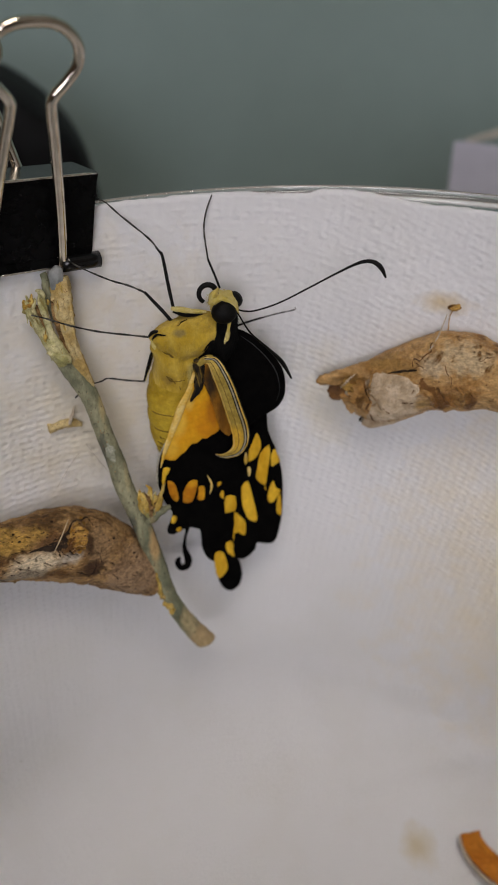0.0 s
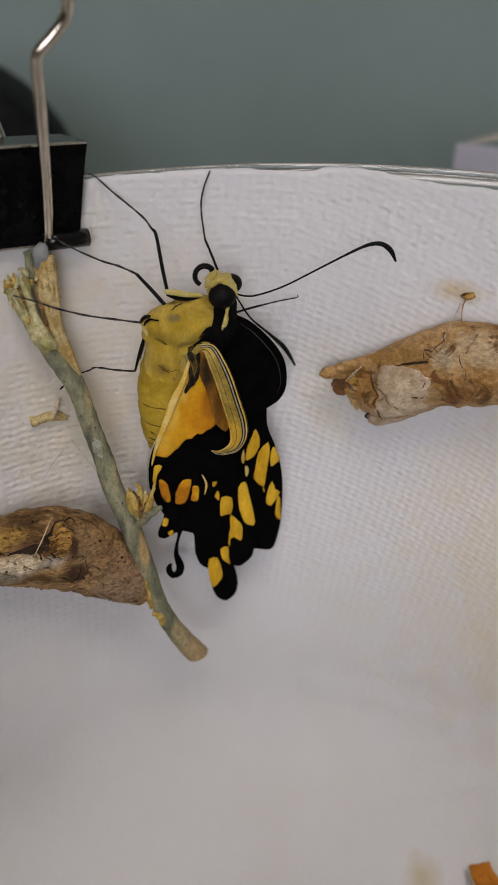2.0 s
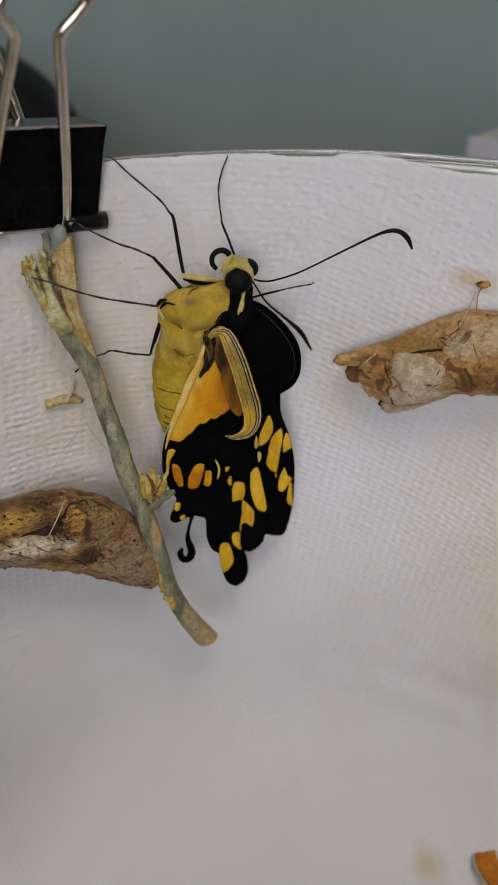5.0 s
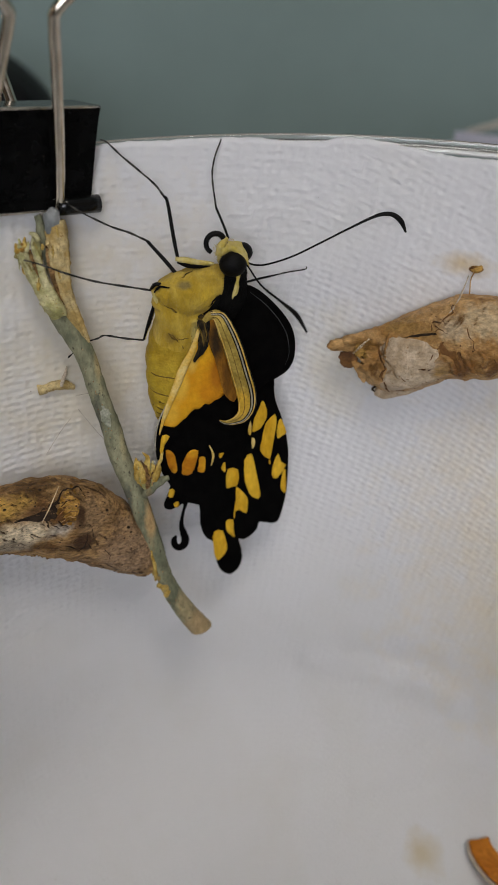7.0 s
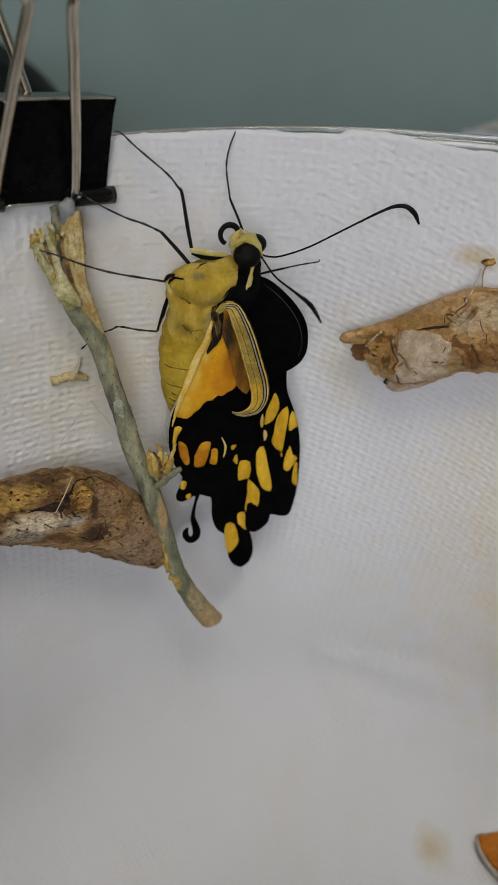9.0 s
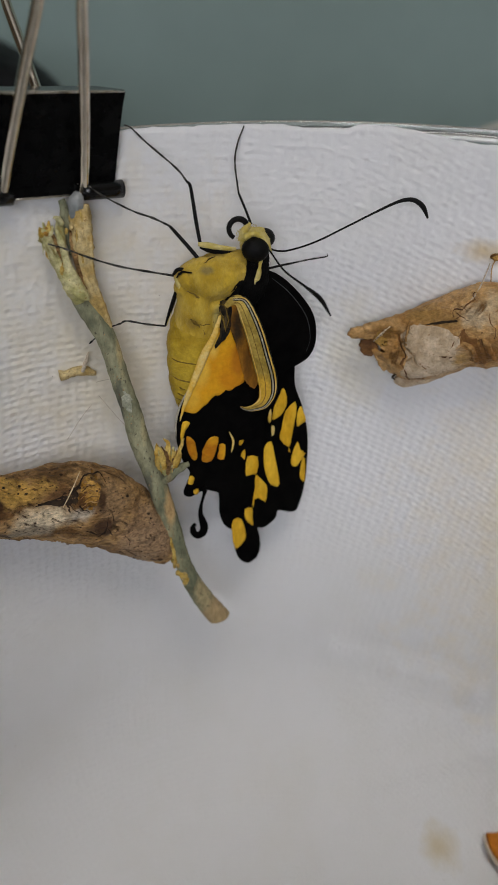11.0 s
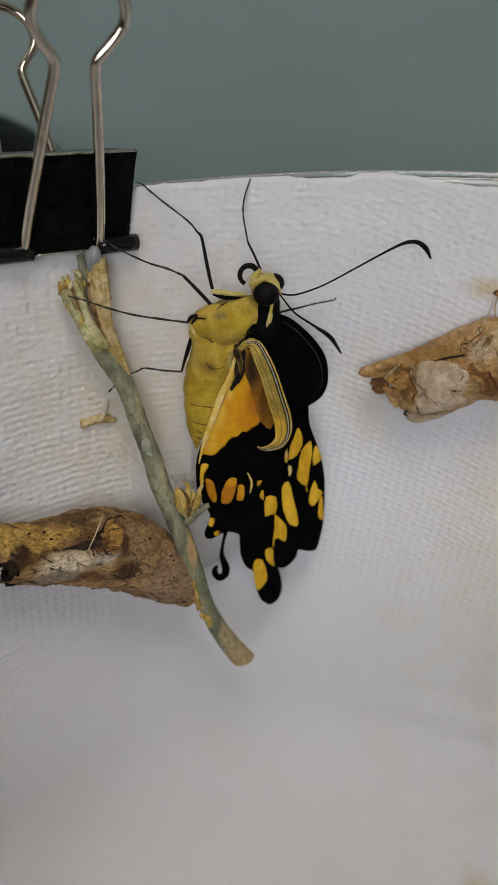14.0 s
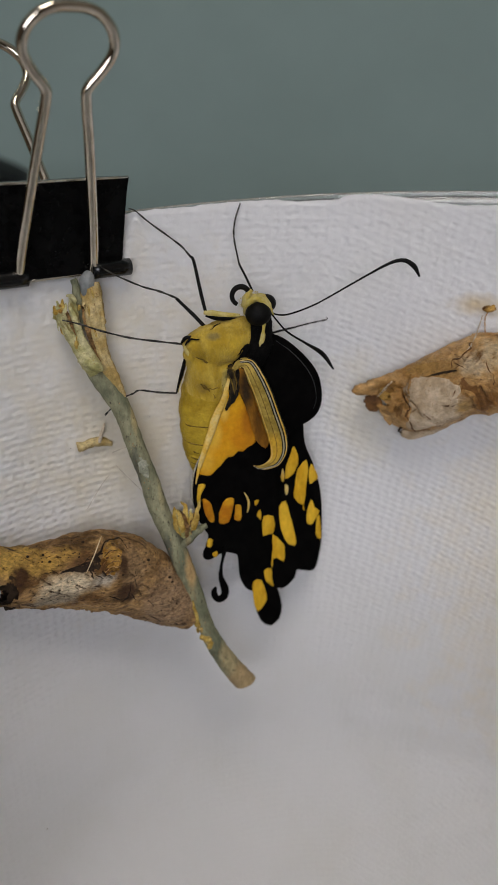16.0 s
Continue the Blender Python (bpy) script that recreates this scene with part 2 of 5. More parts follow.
SHELL = surface("chrysalis_brown", (0.18, 0.088, 0.028), (0.51, 0.305, 0.122), 330, 0.62, bump=0.0012, bump_scale=900, fine=(0.045, 0.022, 0.010), stretch=(0.6, 1.4, 1), grain=0.5, strokes=(900, 0.16, -52, (0.075, 0.037, 0.016), 0.35), stains_and_shade=(
    ((-22.0, -23.6, 16.0), (7.5, 7.5, 9.0), (0.42, 0.270, 0.150), 0.3), ((-26.5, -15.0, 19.0), (3.6, 4.2, 6.0), (0.34, 0.21, 0.10), 0.4),
    ((-36.0, -8.6, 20.0), (11.0, 2.4, 9.0), (0.15, 0.078, 0.026), 0.5), ((-44.8, -8.4, 23.0), (5.8, 2.6, 6.0), (0.68, 0.42, 0.10), 0.35), ((-40.6, -10.6, 22.0), (6.6, 1.9, 5.0), (0.60, 0.36, 0.085), 0.4),
    ((-35.4, -11.8, 19.5), (4.2, 1.1, 4.0), (0.17, 0.085, 0.032), 0.4), ((-38.2, -14.9, 22.0), (6.4, 2.8, 4.5), (0.84, 0.69, 0.47), 0.28), ((-40.2, -16.8, 22.0), (4.8, 1.9, 4.0), (0.40, 0.32, 0.22), 0.4),
    ((-32.2, -15.6, 21.0), (2.6, 1.6, 3.0), (0.52, 0.44, 0.34), 0.35), ((-44.2, -11.6, 24.0), (1.8, 2.4, 4.0), (0.085, 0.036, 0.012), 0.5),
    ((-28.9, -18.8, 20.0), (2.6, 1.9, 3.0), (0.085, 0.042, 0.020), 0.5), ((-28.4, -13.8, 20.0), (1.0, 2.6, 3.0), (0.10, 0.050, 0.022), 0.5)))
SHELL_TAN = surface("chrysalis_tan", (0.37, 0.185, 0.050), (0.60, 0.365, 0.150), 260, 0.5, bump=0.0010, bump_scale=620, stretch=(0.8, 1.3, 1), grain=0.40, strokes=(520, 0.22, 38, (0.27, 0.125, 0.034), 0.34), stains_and_shade=(
    ((25.0, 11.4, 12.5), (8.0, 1.7, 6.0), (0.38, 0.215, 0.062), 0.4), ((37.6, 13.6, 18.0), (6.0, 3.4, 6.0), (0.58, 0.43, 0.25), 0.45), ((28.6, 4.2, 14.5), (4.6, 4.4, 6.0), (0.60, 0.46, 0.31), 0.28), ((32.4, 12.2, 16.0), (2.4, 2.4, 3.0), (0.56, 0.42, 0.26), 0.4),
    ((34.0, 6.0, 17.5), (2.2, 3.2, 3.0), (0.23, 0.10, 0.026), 0.45), ((31.4, 5.0, 15.0), (1.8, 2.0, 4.0), (0.46, 0.28, 0.10), 0.4), ((38.6, 6.0, 19.0), (1.2, 3.4, 3.0), (0.21, 0.092, 0.025), 0.45), ((36.4, 9.2, 18.5), (2.6, 1.2, 3.0), (0.30, 0.145, 0.042), 0.45), ((20.4, 7.4, 9.0), (3.4, 1.8, 4.0), (0.34, 0.175, 0.048), 0.4)))
SHELL_BROWN = surface("chrysalis_dark_brown", (0.085, 0.034, 0.010), (0.24, 0.11, 0.033), 260, 0.6, bump=0.0005, bump_scale=900)
AMBER = surface("chrysalis_amber", (0.36, 0.175, 0.026), (0.60, 0.35, 0.085), 420, 0.5, bump=0.0008, bump_scale=900, fine=(0.14, 0.06, 0.02), grain=0.5, strokes=(760, 0.16, 68, (0.13, 0.055, 0.016), 0.42))
SHELL_WHITE = surface("chrysalis_whitish", (0.48, 0.355, 0.225), (0.68, 0.545, 0.39), 260, 0.75, bump=0.0007, bump_scale=900, grain=0.22, fine=(0.32, 0.19, 0.09), crackle=(160, 0.03, (0.34, 0.21, 0.10)))
SHELL_DARK = surface("chrysalis_crack", (0.020, 0.012, 0.008), (0.045, 0.028, 0.016), 600, 0.9)
CREAM_THREAD = surface("cream_straw", (0.62, 0.46, 0.25), (0.72, 0.57, 0.36), 700, 0.5, bump=0.0001, bump_scale=3000)
SILK = surface("pale_silk", (0.48, 0.40, 0.30), (0.58, 0.50, 0.40), 700, 0.6, bump=0.0001, bump_scale=3000)
FUR = surface("yellow_fur", (0.47, 0.305, 0.022), (0.60, 0.415, 0.060), 380, 0.85, bump=0.0004, bump_scale=2600, sheen=0.1, stretch=(1, 0.5, 1), grain=0.16, stains_and_shade=(
    ((-10.0, 20.6, 13.0), (1.8, 0.7, 3.0), (0.27, 0.20, 0.06), 0.4), ((-12.4, 12.0, 12.0), (1.6, 1.0, 3.0), (0.34, 0.22, 0.03), 0.4), ((-6.6, 18.6, 13.0), (1.6, 2.4, 4.0), (0.62, 0.41, 0.035), 0.3), ((-8.6, 12.6, 12.0), (0.9, 2.6, 4.0), (0.56, 0.44, 0.12), 0.3)))
FUR_PALE = surface("cream_fur", (0.552, 0.4232, 0.0828), (0.644, 0.5336, 0.2024), 600, 0.9, bump=0.0003, bump_scale=3000, sheen=0.1, grain=0.14)
# Pale edge is its own; the last two patches paint the fold's shade.
ORANGE_FADED = surface("orange_wing_scale_with_pale_edge", (0.60, 0.255, 0.0060), (0.68, 0.345, 0.012), 200, 0.85, bump=0.00012, bump_scale=2600, spec=0.2, grain=0.12, stains_and_shade=(
    ((-9.4, 8.6, 12.0), (1.3, 3.2, 4.0), (0.74, 0.46, 0.075), 0.10), ((-11.4, 4.4, 12.2), (1.9, 3.8, 4.0), (0.73, 0.44, 0.050), 0.10), ((-13.0, 0.0, 12.4), (1.7, 3.2, 4.0), (0.71, 0.40, 0.035), 0.10), ((-5.2, 5.2, 12.0), (1.5, 4.6, 4.0), (0.42, 0.155, 0.007), 0.15), ((-6.8, 2.0, 12.0), (2.2, 2.0, 4.0), (0.55, 0.22, 0.006), 0.15)))
OCHRE = surface("dark_ochre", (0.14, 0.085, 0.012), (0.22, 0.14, 0.025), 600, 0.8)
BELLY = surface("yellow_abdomen", (0.40, 0.255, 0.010), (0.52, 0.355, 0.026), 260, 0.6, bump=0.0004, bump_scale=1300, grain=0.18, spec=0.3)
BLACK = surface("black_wing_scale", (0.0009, 0.0008, 0.0008), (0.0024, 0.0022, 0.002), 500, 0.85, bump=0.0001, bump_scale=3000, spec=0.04, grain=0.14)
BLACK_FUR = surface("black_fur", (0.0012, 0.0012, 0.0012), (0.004, 0.0036, 0.0032), 900, 0.9, bump=0.0003, bump_scale=3000, spec=0.12)
CHITIN = surface("black_chitin", (0.0022, 0.002, 0.0018), (0.006, 0.0055, 0.005), 900, 0.45, bump=0.00005, bump_scale=5000, spec=0.12)
EYE = surface("compound_eye", (0.002, 0.0018, 0.0018), (0.005, 0.0045, 0.004), 1500, 0.55, bump=0.00003, bump_scale=9000, grain=0.14, spec=0.12)
LEG_GREY = surface("grey_leg_scale", (0.008, 0.0075, 0.007), (0.085, 0.08, 0.07), 1500, 0.6, bump=0.00006, bump_scale=5000, spec=0.12)
YELLOW = surface("yellow_wing_scale", (0.60, 0.325, 0.012), (0.76, 0.455, 0.030), 190, 0.85, bump=0.00012, bump_scale=3500, spec=0.2, grain=0.18, stretch=(1.6, 0.6, 1))
ORANGE = surface("orange_wing_scale", (0.46, 0.165, 0.0045), (0.66, 0.33, 0.012), 190, 0.85, bump=0.00012, bump_scale=3500, spec=0.2, grain=0.18)
RUST = surface("rust_wing_scale", (0.22, 0.075, 0.006), (0.42, 0.16, 0.012), 420, 0.85, bump=0.0001, bump_scale=3500, spec=0.2)
STRIPE = surface("grey_yellow_wing", (0.30, 0.205, 0.034), (0.44, 0.315, 0.068), 500, 0.8, bump=0.0002, bump_scale=2500, grain=0.3, stains_and_shade=(((-1.8, 1.2, 14.6), (2.0, 3.2, 5.0), (0.60, 0.36, 0.035), 0.15), ((-4.8, 15.6, 14.6), (1.6, 1.6, 4.0), (0.62, 0.44, 0.10), 0.2)))
# Olive-brown wing base, with the hollow's shade added as dark brown patches.
OLIVE = surface("olive_wing_with_shade", (0.22, 0.090, 0.008), (0.33, 0.140, 0.011), 300, 0.85, bump=0.0002, bump_scale=1800, stretch=(2, 0.7, 1), grain=0.2, stains_and_shade=(((-5.2, 11.0, 13.4), (1.9, 4.6, 5.0), (0.045, 0.026, 0.010), 0.2), ((-3.6, 5.0, 13.4), (1.0, 3.6, 5.0), (0.15, 0.062, 0.008), 0.2)))
ROOT = surface("wrinkled_wing_root", (0.030, 0.022, 0.014), (0.11, 0.075, 0.030), 500, 0.85, bump=0.0006, bump_scale=1200, strokes=(900, 0.14, 14, (0.008, 0.007, 0.006), 0.46))
CREAM = surface("cream_wing_margin", (0.66, 0.4, 0.055), (0.74, 0.55, 0.19), 500, 0.8, bump=0.0001, bump_scale=3500, grain=0.14)
VEIN_DARK = surface("charcoal_vein", (0.022, 0.022, 0.024), (0.036, 0.036, 0.038), 900, 0.6)
VEIN_GREY = surface("grey_vein", (0.34, 0.31, 0.24), (0.46, 0.43, 0.35), 900, 0.7)
TERRACOTTA = surface("orange_scrap", (0.46, 0.15, 0.012), (0.56, 0.2, 0.02), 250, 0.8, bump=0.0002, bump_scale=1500)


# ---------------------------------------------------------------- builders
def link(name, bm, material, parent=None, label="", smooth=True):
    me = bpy.data.meshes.new(name)
    bmesh.ops.recalc_face_normals(bm, faces=bm.faces)
    bm.to_mesh(me)
    bm.free()
    if smooth:
        for p in me.polygons:
            p.use_smooth = True
    me.materials.append(material)
    ob = new(name, me)
    if parent is not None:
        ob.parent = parent
    if label:
        ob["label"] = label
    return ob


def part(name, bm, material, parent, label="", smooth=True):
    return link(name, bm, material, parent, label, smooth)


def thing(name, m, label, category, group=""):
    ob = new(name)
    ob.empty_display_size = 0.01
    ob.matrix_world = m
    return tagged(ob, label, category, group)


def on_wall(degrees, z, inset=0.0017):
    """Axes on the paper: x along the wall to the right, y up the wall, z out of it; z counts from the rim."""
    a, r = radians(degrees), RIM_R - inset + FLARE * z
    o = Vector((r * math.cos(a), r * math.sin(a), RIM_Z + z))
    u = Vector((math.sin(a), -math.cos(a), 0))
    v = Vector((FLARE * math.cos(a), FLARE * math.sin(a), 1)).normalized()
    n = u.cross(v)
    return Matrix.Translation(o) @ Matrix((u, v, n)).transposed().to_4x4()


def spline(points, steps):
    """Catmull-Rom through points of any dimension, as lists."""
    p = [np.array(q, float) for q in points]
    p = [2 * p[0] - p[1]] + p + [2 * p[-1] - p[-2]]
    out = []
    for a, b, c, d in zip(p, p[1:], p[2:], p[3:]):
        for k in range(steps):
            t = k / steps
            out.append(0.5 * (2 * b + (c - a) * t + (2 * a - 5 * b + 4 * c - d) * t * t + (3 * b - a - 3 * c + d) * t ** 3))
    out.append(p[-2])
    return out


def closed_spline(points, steps):
    p = [np.array(q, float) for q in points]
    n, out = len(p), []
    for i in range(n):
        a, b, c, d = p[i - 1], p[i], p[(i + 1) % n], p[(i + 2) % n]
        for k in range(steps):
            t = k / steps
            out.append(0.5 * (2 * b + (c - a) * t + (2 * a - 5 * b + 4 * c - d) * t * t + (3 * b - a - 3 * c + d) * t ** 3))
    return out


MM = 0.001


def loft(points, sides=12, steps=6, rough=0.0, grain=0.4, flat=1.0, caps=True, ripple=None, open_end=0.0):
    """A tube in millimetres through (x, y, z, radius); rough: noise in mm; ripple(s, a): factor on the radius."""
    bm = bmesh.new()
    line = spline(points, steps)
    rings, side = [], None
    for i, q in enumerate(line):
        c, r = Vector(q[:3]), max(float(q[3]), 0.02)
        ahead = Vector(line[min(i + 1, len(line) - 1)][:3]) - Vector(line[max(i - 1, 0)][:3])
        ahead = ahead.normalized() if ahead.length > 1e-9 else Vector((0, 1, 0))
        side = side if side is not None else Vector((0, 0, 1))
        up = (side - ahead * side.dot(ahead))
        up = up.normalized() if up.length > 1e-6 else ahead.orthogonal().normalized()
        side, across, ring = up, ahead.cross(up), []
        s = i / (len(line) - 1)
        for k in range(sides):
            a = 2 * math.pi * k / sides
            f = ripple(s, a) if ripple else 1.0
            p = c + (up * math.cos(a) * flat + across * math.sin(a)) * r * f
            if open_end and i == 0:
                p -= ahead * open_end * (0.5 + noise.noise(p * 0.9) + 0.6 * noise.noise(p * 2.3))
            if rough:
                p += Vector((noise.noise(p * grain), noise.noise(p * grain + Vector((9, 0, 0))), noise.noise(p * grain + Vector((0, 9, 0))))) * rough
            ring.append(bm.verts.new(p * MM))
        rings.append(ring)
    for a, b in zip(rings, rings[1:]):
        for k in range(sides):
            bm.faces.new((a[k], a[(k + 1) % sides], b[(k + 1) % sides], b[k]))
    if caps:
        if not open_end:
            bm.faces.new(rings[0][::-1])
        bm.faces.new(rings[-1])
    return bm


def ball(c, rx, ry, rz, rough=0.0, grain=0.5, rings=14, sides=20):
    bm = bmesh.new()
    bmesh.ops.create_uvsphere(bm, u_segments=sides, v_segments=rings, radius=1)
    for v in bm.verts:
        p = Vector((v.co.x * rx, v.co.y * ry, v.co.z * rz)) + Vector(c)
        if rough:
            p += v.co * noise.noise(p * grain) * rough
        v.co = p * MM
    return bm


def sheet(outline, depth, thick=0.12, cell=0.8, steps=4, jag=0.0):
    """A thin curved membrane in millimetres: a smooth outline, and depth(x, y) for its height."""
    edge = closed_spline(outline, steps)
    if jag:
        edge = [p + np.array((noise.noise(Vector((*p, 0)) * 2.1), noise.noise(Vector((*p, 7)) * 2.1))) * jag for p in edge]
    pts = [Vector((p[0], p[1])) for p in edge]
    n = len(pts)
    lo = np.min(edge, axis=0)
    hi = np.max(edge, axis=0)
    for i in range(int((hi[0] - lo[0]) / cell) + 1):
        for j in range(int((hi[1] - lo[1]) / cell) + 1):
            pts.append(Vector((lo[0] + (i + 0.5 + 0.25 * (j % 2)) * cell, lo[1] + (j + 0.5) * cell)))
    vs, _, fs, _, _, _ = delaunay_2d_cdt(pts, [(k, (k + 1) % n) for k in range(n)], [list(range(n))], 1, 1e-5)
    bm = bmesh.new()
    top = [bm.verts.new((p.x * MM, p.y * MM, depth(p.x, p.y) * MM)) for p in vs]
    low = [bm.verts.new((p.x * MM, p.y * MM, (depth(p.x, p.y) - thick) * MM)) for p in vs]
    seen = {}
    for f in fs:
        bm.faces.new([top[k] for k in f])
        bm.faces.new([low[k] for k in reversed(f)])
        for a, b in zip(f, [*f[1:], f[0]]):
            if (b, a) in seen:
                del seen[(b, a)]
            else:
                seen[(a, b)] = 1
    for a, b in seen:
        bm.faces.new((top[b], top[a], low[a], low[b]))
    for v in [v for v in bm.verts if not v.link_faces]:
        bm.verts.remove(v)
    return bm


def cut(bm, hole, axis=None):
    """Take out the faces of a shell inside an outline in millimetres; with an axis only those on its near side."""
    line = np.array(spline(axis, 10)) if axis else None
    gone = []
    for f in bm.faces:
        c = f.calc_center_median() / MM
        inside = False
        for (x0, y0), (x1, y1) in zip(hole, hole[1:] + hole[:1]):
            if (y0 > c.y) != (y1 > c.y) and c.x < (x1 - x0) * (c.y - y0) / (y1 - y0) + x0:
                inside = not inside
        if inside and (line is None or c.z > line[int(np.argmin(np.hypot(line[:, 0] - c.x, line[:, 1] - c.y))), 2]):
            gone.append(f)
    bmesh.ops.delete(bm, geom=gone, context="FACES")
    return bm


def front_of(axis, lift=0.3):
    """The height of the near side of a loft over (x, y), raised a little."""
    line = np.array(spline(axis, 10))

    def depth(x, y):
        d = np.hypot(line[:, 0] - x, line[:, 1] - y)
        i = int(np.argmin(d / np.maximum(line[:, 3], 0.3)))
        return float(line[i, 2] + math.sqrt(max(line[i, 3] ** 2 - d[i] ** 2, 0.0)) + lift)
    return depth


def skin_of(bm, lift=0.05):
    """The height of a mesh's near side over (x, y), in millimetres, raised a little; past its edge that of the nearest point."""
    tree = BVHTree.FromBMesh(bm)

    def depth(x, y):
        hit = tree.ray_cast(Vector((x, y, 80)) * MM, Vector((0, 0, -1)))[0]
        hit = hit or tree.find_nearest(Vector((x, y, 18)) * MM)[0]
        return hit.z / MM + lift
    return depth


def over(points, depth, width=0.2):
    """Points of a thin line that lies on a curved surface: (x, y) or (x, y, width)."""
    return [(p[0], p[1], depth(p[0], p[1]), p[2] if len(p) > 2 else width) for p in points]


def fur(axis, count, length, seed, back, lo=0.0, hi=1.0):
    """Many fine hairs on a loft, combed towards back."""
    rnd, bm, line = random.Random(seed), bmesh.new(), spline(axis, 10)
    back = Vector(back).normalized()
    for _ in range(count):
        i = int((lo + (hi - lo) * rnd.random()) * (len(line) - 2))
        c, r = Vector(line[i][:3]), float(line[i][3])
        ahead = (Vector(line[i + 1][:3]) - c).normalized()
        up = (Vector((0, 0, 1)) - ahead * ahead.z).normalized()
        a = rnd.uniform(-1.9, 1.9)
        out = up * math.cos(a) + ahead.cross(up) * math.sin(a)
        base = c + out * r * 0.97
        way = (out * rnd.uniform(0.25, 0.6) + back + Vector((rnd.uniform(-0.4, 0.4), rnd.uniform(-0.4, 0.4), rnd.uniform(-0.3, 0.3)))).normalized()
        tip = base + way * length * rnd.uniform(0.5, 1.2)
        s = way.orthogonal().normalized() * 0.035
        q = way.cross(s)
        v = [bm.verts.new(p * MM) for p in (base + s, base - s * 0.5 + q, base - s * 0.5 - q, tip)]
        for f in ((0, 1, 3), (1, 2, 3), (2, 0, 3)):
            bm.faces.new([v[k] for k in f])
    return bm


def block(x0, x1, y0, y1, z0, z1, bevel=0.0, segments=2):
    bm = bmesh.new()
    bmesh.ops.create_cube(bm, size=1)
    for v in bm.verts:
        v.co = Vector(((x0 + x1) / 2 + v.co.x * (x1 - x0), (y0 + y1) / 2 + v.co.y * (y1 - y0), (z0 + z1) / 2 + v.co.z * (z1 - z0)))
    if bevel:
        bmesh.ops.bevel(bm, geom=bm.edges[:], offset=bevel, segments=segments, affect="EDGES")
    return bm


def lathe(profile, sides=128):
    """Turns a closed profile of (radius, z) in metres round the z axis."""
    bm = bmesh.new()
    rings = []
    for k in range(sides):
        a = 2 * math.pi * k / sides
        rings.append([bm.verts.new((r * math.cos(a), r * math.sin(a), z)) for r, z in profile])
    for k in range(sides):
        a, b = rings[k], rings[(k + 1) % sides]
        for i in range(len(profile)):
            j = (i + 1) % len(profile)
            bm.faces.new((a[i], b[i], b[j], a[j]))
    return bm


# ---------------------------------------------------------------- room
def room():
    def setting(name, bm, mat):
        return tagged(link(name, bm, mat, None, "", False), kind="structure")
    tagged(setting("wall_north", block(-1.72, 1.72, 0.385, 0.505, -0.75, 1.75), WALL), "matt grey-green painted wall behind the table", "wall")
    tagged(setting("wall_east", block(1.60, 1.72, -2.4, 0.385, -0.75, 1.75), PALE), "pale painted side wall", "wall")
    # West and south walls are unseen; their brown only shapes reflections in the wire.
    tagged(setting("wall_west", block(-1.72, -1.60, -2.4, 0.385, -0.75, 1.75), DARK_WALL), "unseen side wall, dark brown for the wire's reflections", "wall")
    south = bmesh.new()
    for x0, x1, z0, z1 in ((-1.72, -0.75, -0.75, 1.75), (0.45, 1.72, -0.75, 1.75), (-0.75, 0.45, -0.75, 0.40), (-0.75, 0.45, 1.50, 1.75)):
        b = block(x0, x1, -2.52, -2.4, z0, z1)
        me = bpy.data.meshes.new("tmp")
        b.to_mesh(me)
        b.free()
        south.from_mesh(me)
        bpy.data.meshes.remove(me)
    tagged(setting("wall_south", south, DARK_WALL), "unseen wall with a window opening, dark brown for the wire's reflections", "wall")
    tagged(setting("floor", block(-1.72, 1.72, -2.52, 0.54, -0.80, -0.75), BOARD), "brown boarded floor", "floor")
    tagged(setting("ceiling", block(-1.72, 1.72, -2.52, 0.54, 1.75, 1.80), CEILING), "plain white ceiling", "ceiling")


def ceiling_lamp():
    t = thing("ceiling_lamp", pose(0.15, -0.68, 1.75), "round flush ceiling lamp, switched on", "lamp")
    part("housing", lathe([(0.001, -0.001), (0.38, -0.001), (0.395, -0.02), (0.395, -0.07), (0.385, -0.07), (0.385, -0.03), (0.001, -0.03)], 48), PALE, t)
    part("diffuser", lathe([(0.001, -0.06), (0.384, -0.055), (0.384, -0.062), (0.001, -0.068)], 48), LAMP, t, "glowing opal diffuser")


def table():
    t = thing("table", pose(0, -0.20, -0.75), "plain brown laminate table against the wall", "table")
    part("tabletop", block(-0.8, 0.8, -0.45, 0.583, 0.72, 0.75, 0.003), TABLE, t, smooth=False)
    for x in (-0.74, 0.74):
        for y in (-0.39, 0.53):
            part("leg", block(x - 0.025, x + 0.025, y - 0.025, y + 0.025, 0, 0.72, 0.002), TABLE, t, smooth=False)


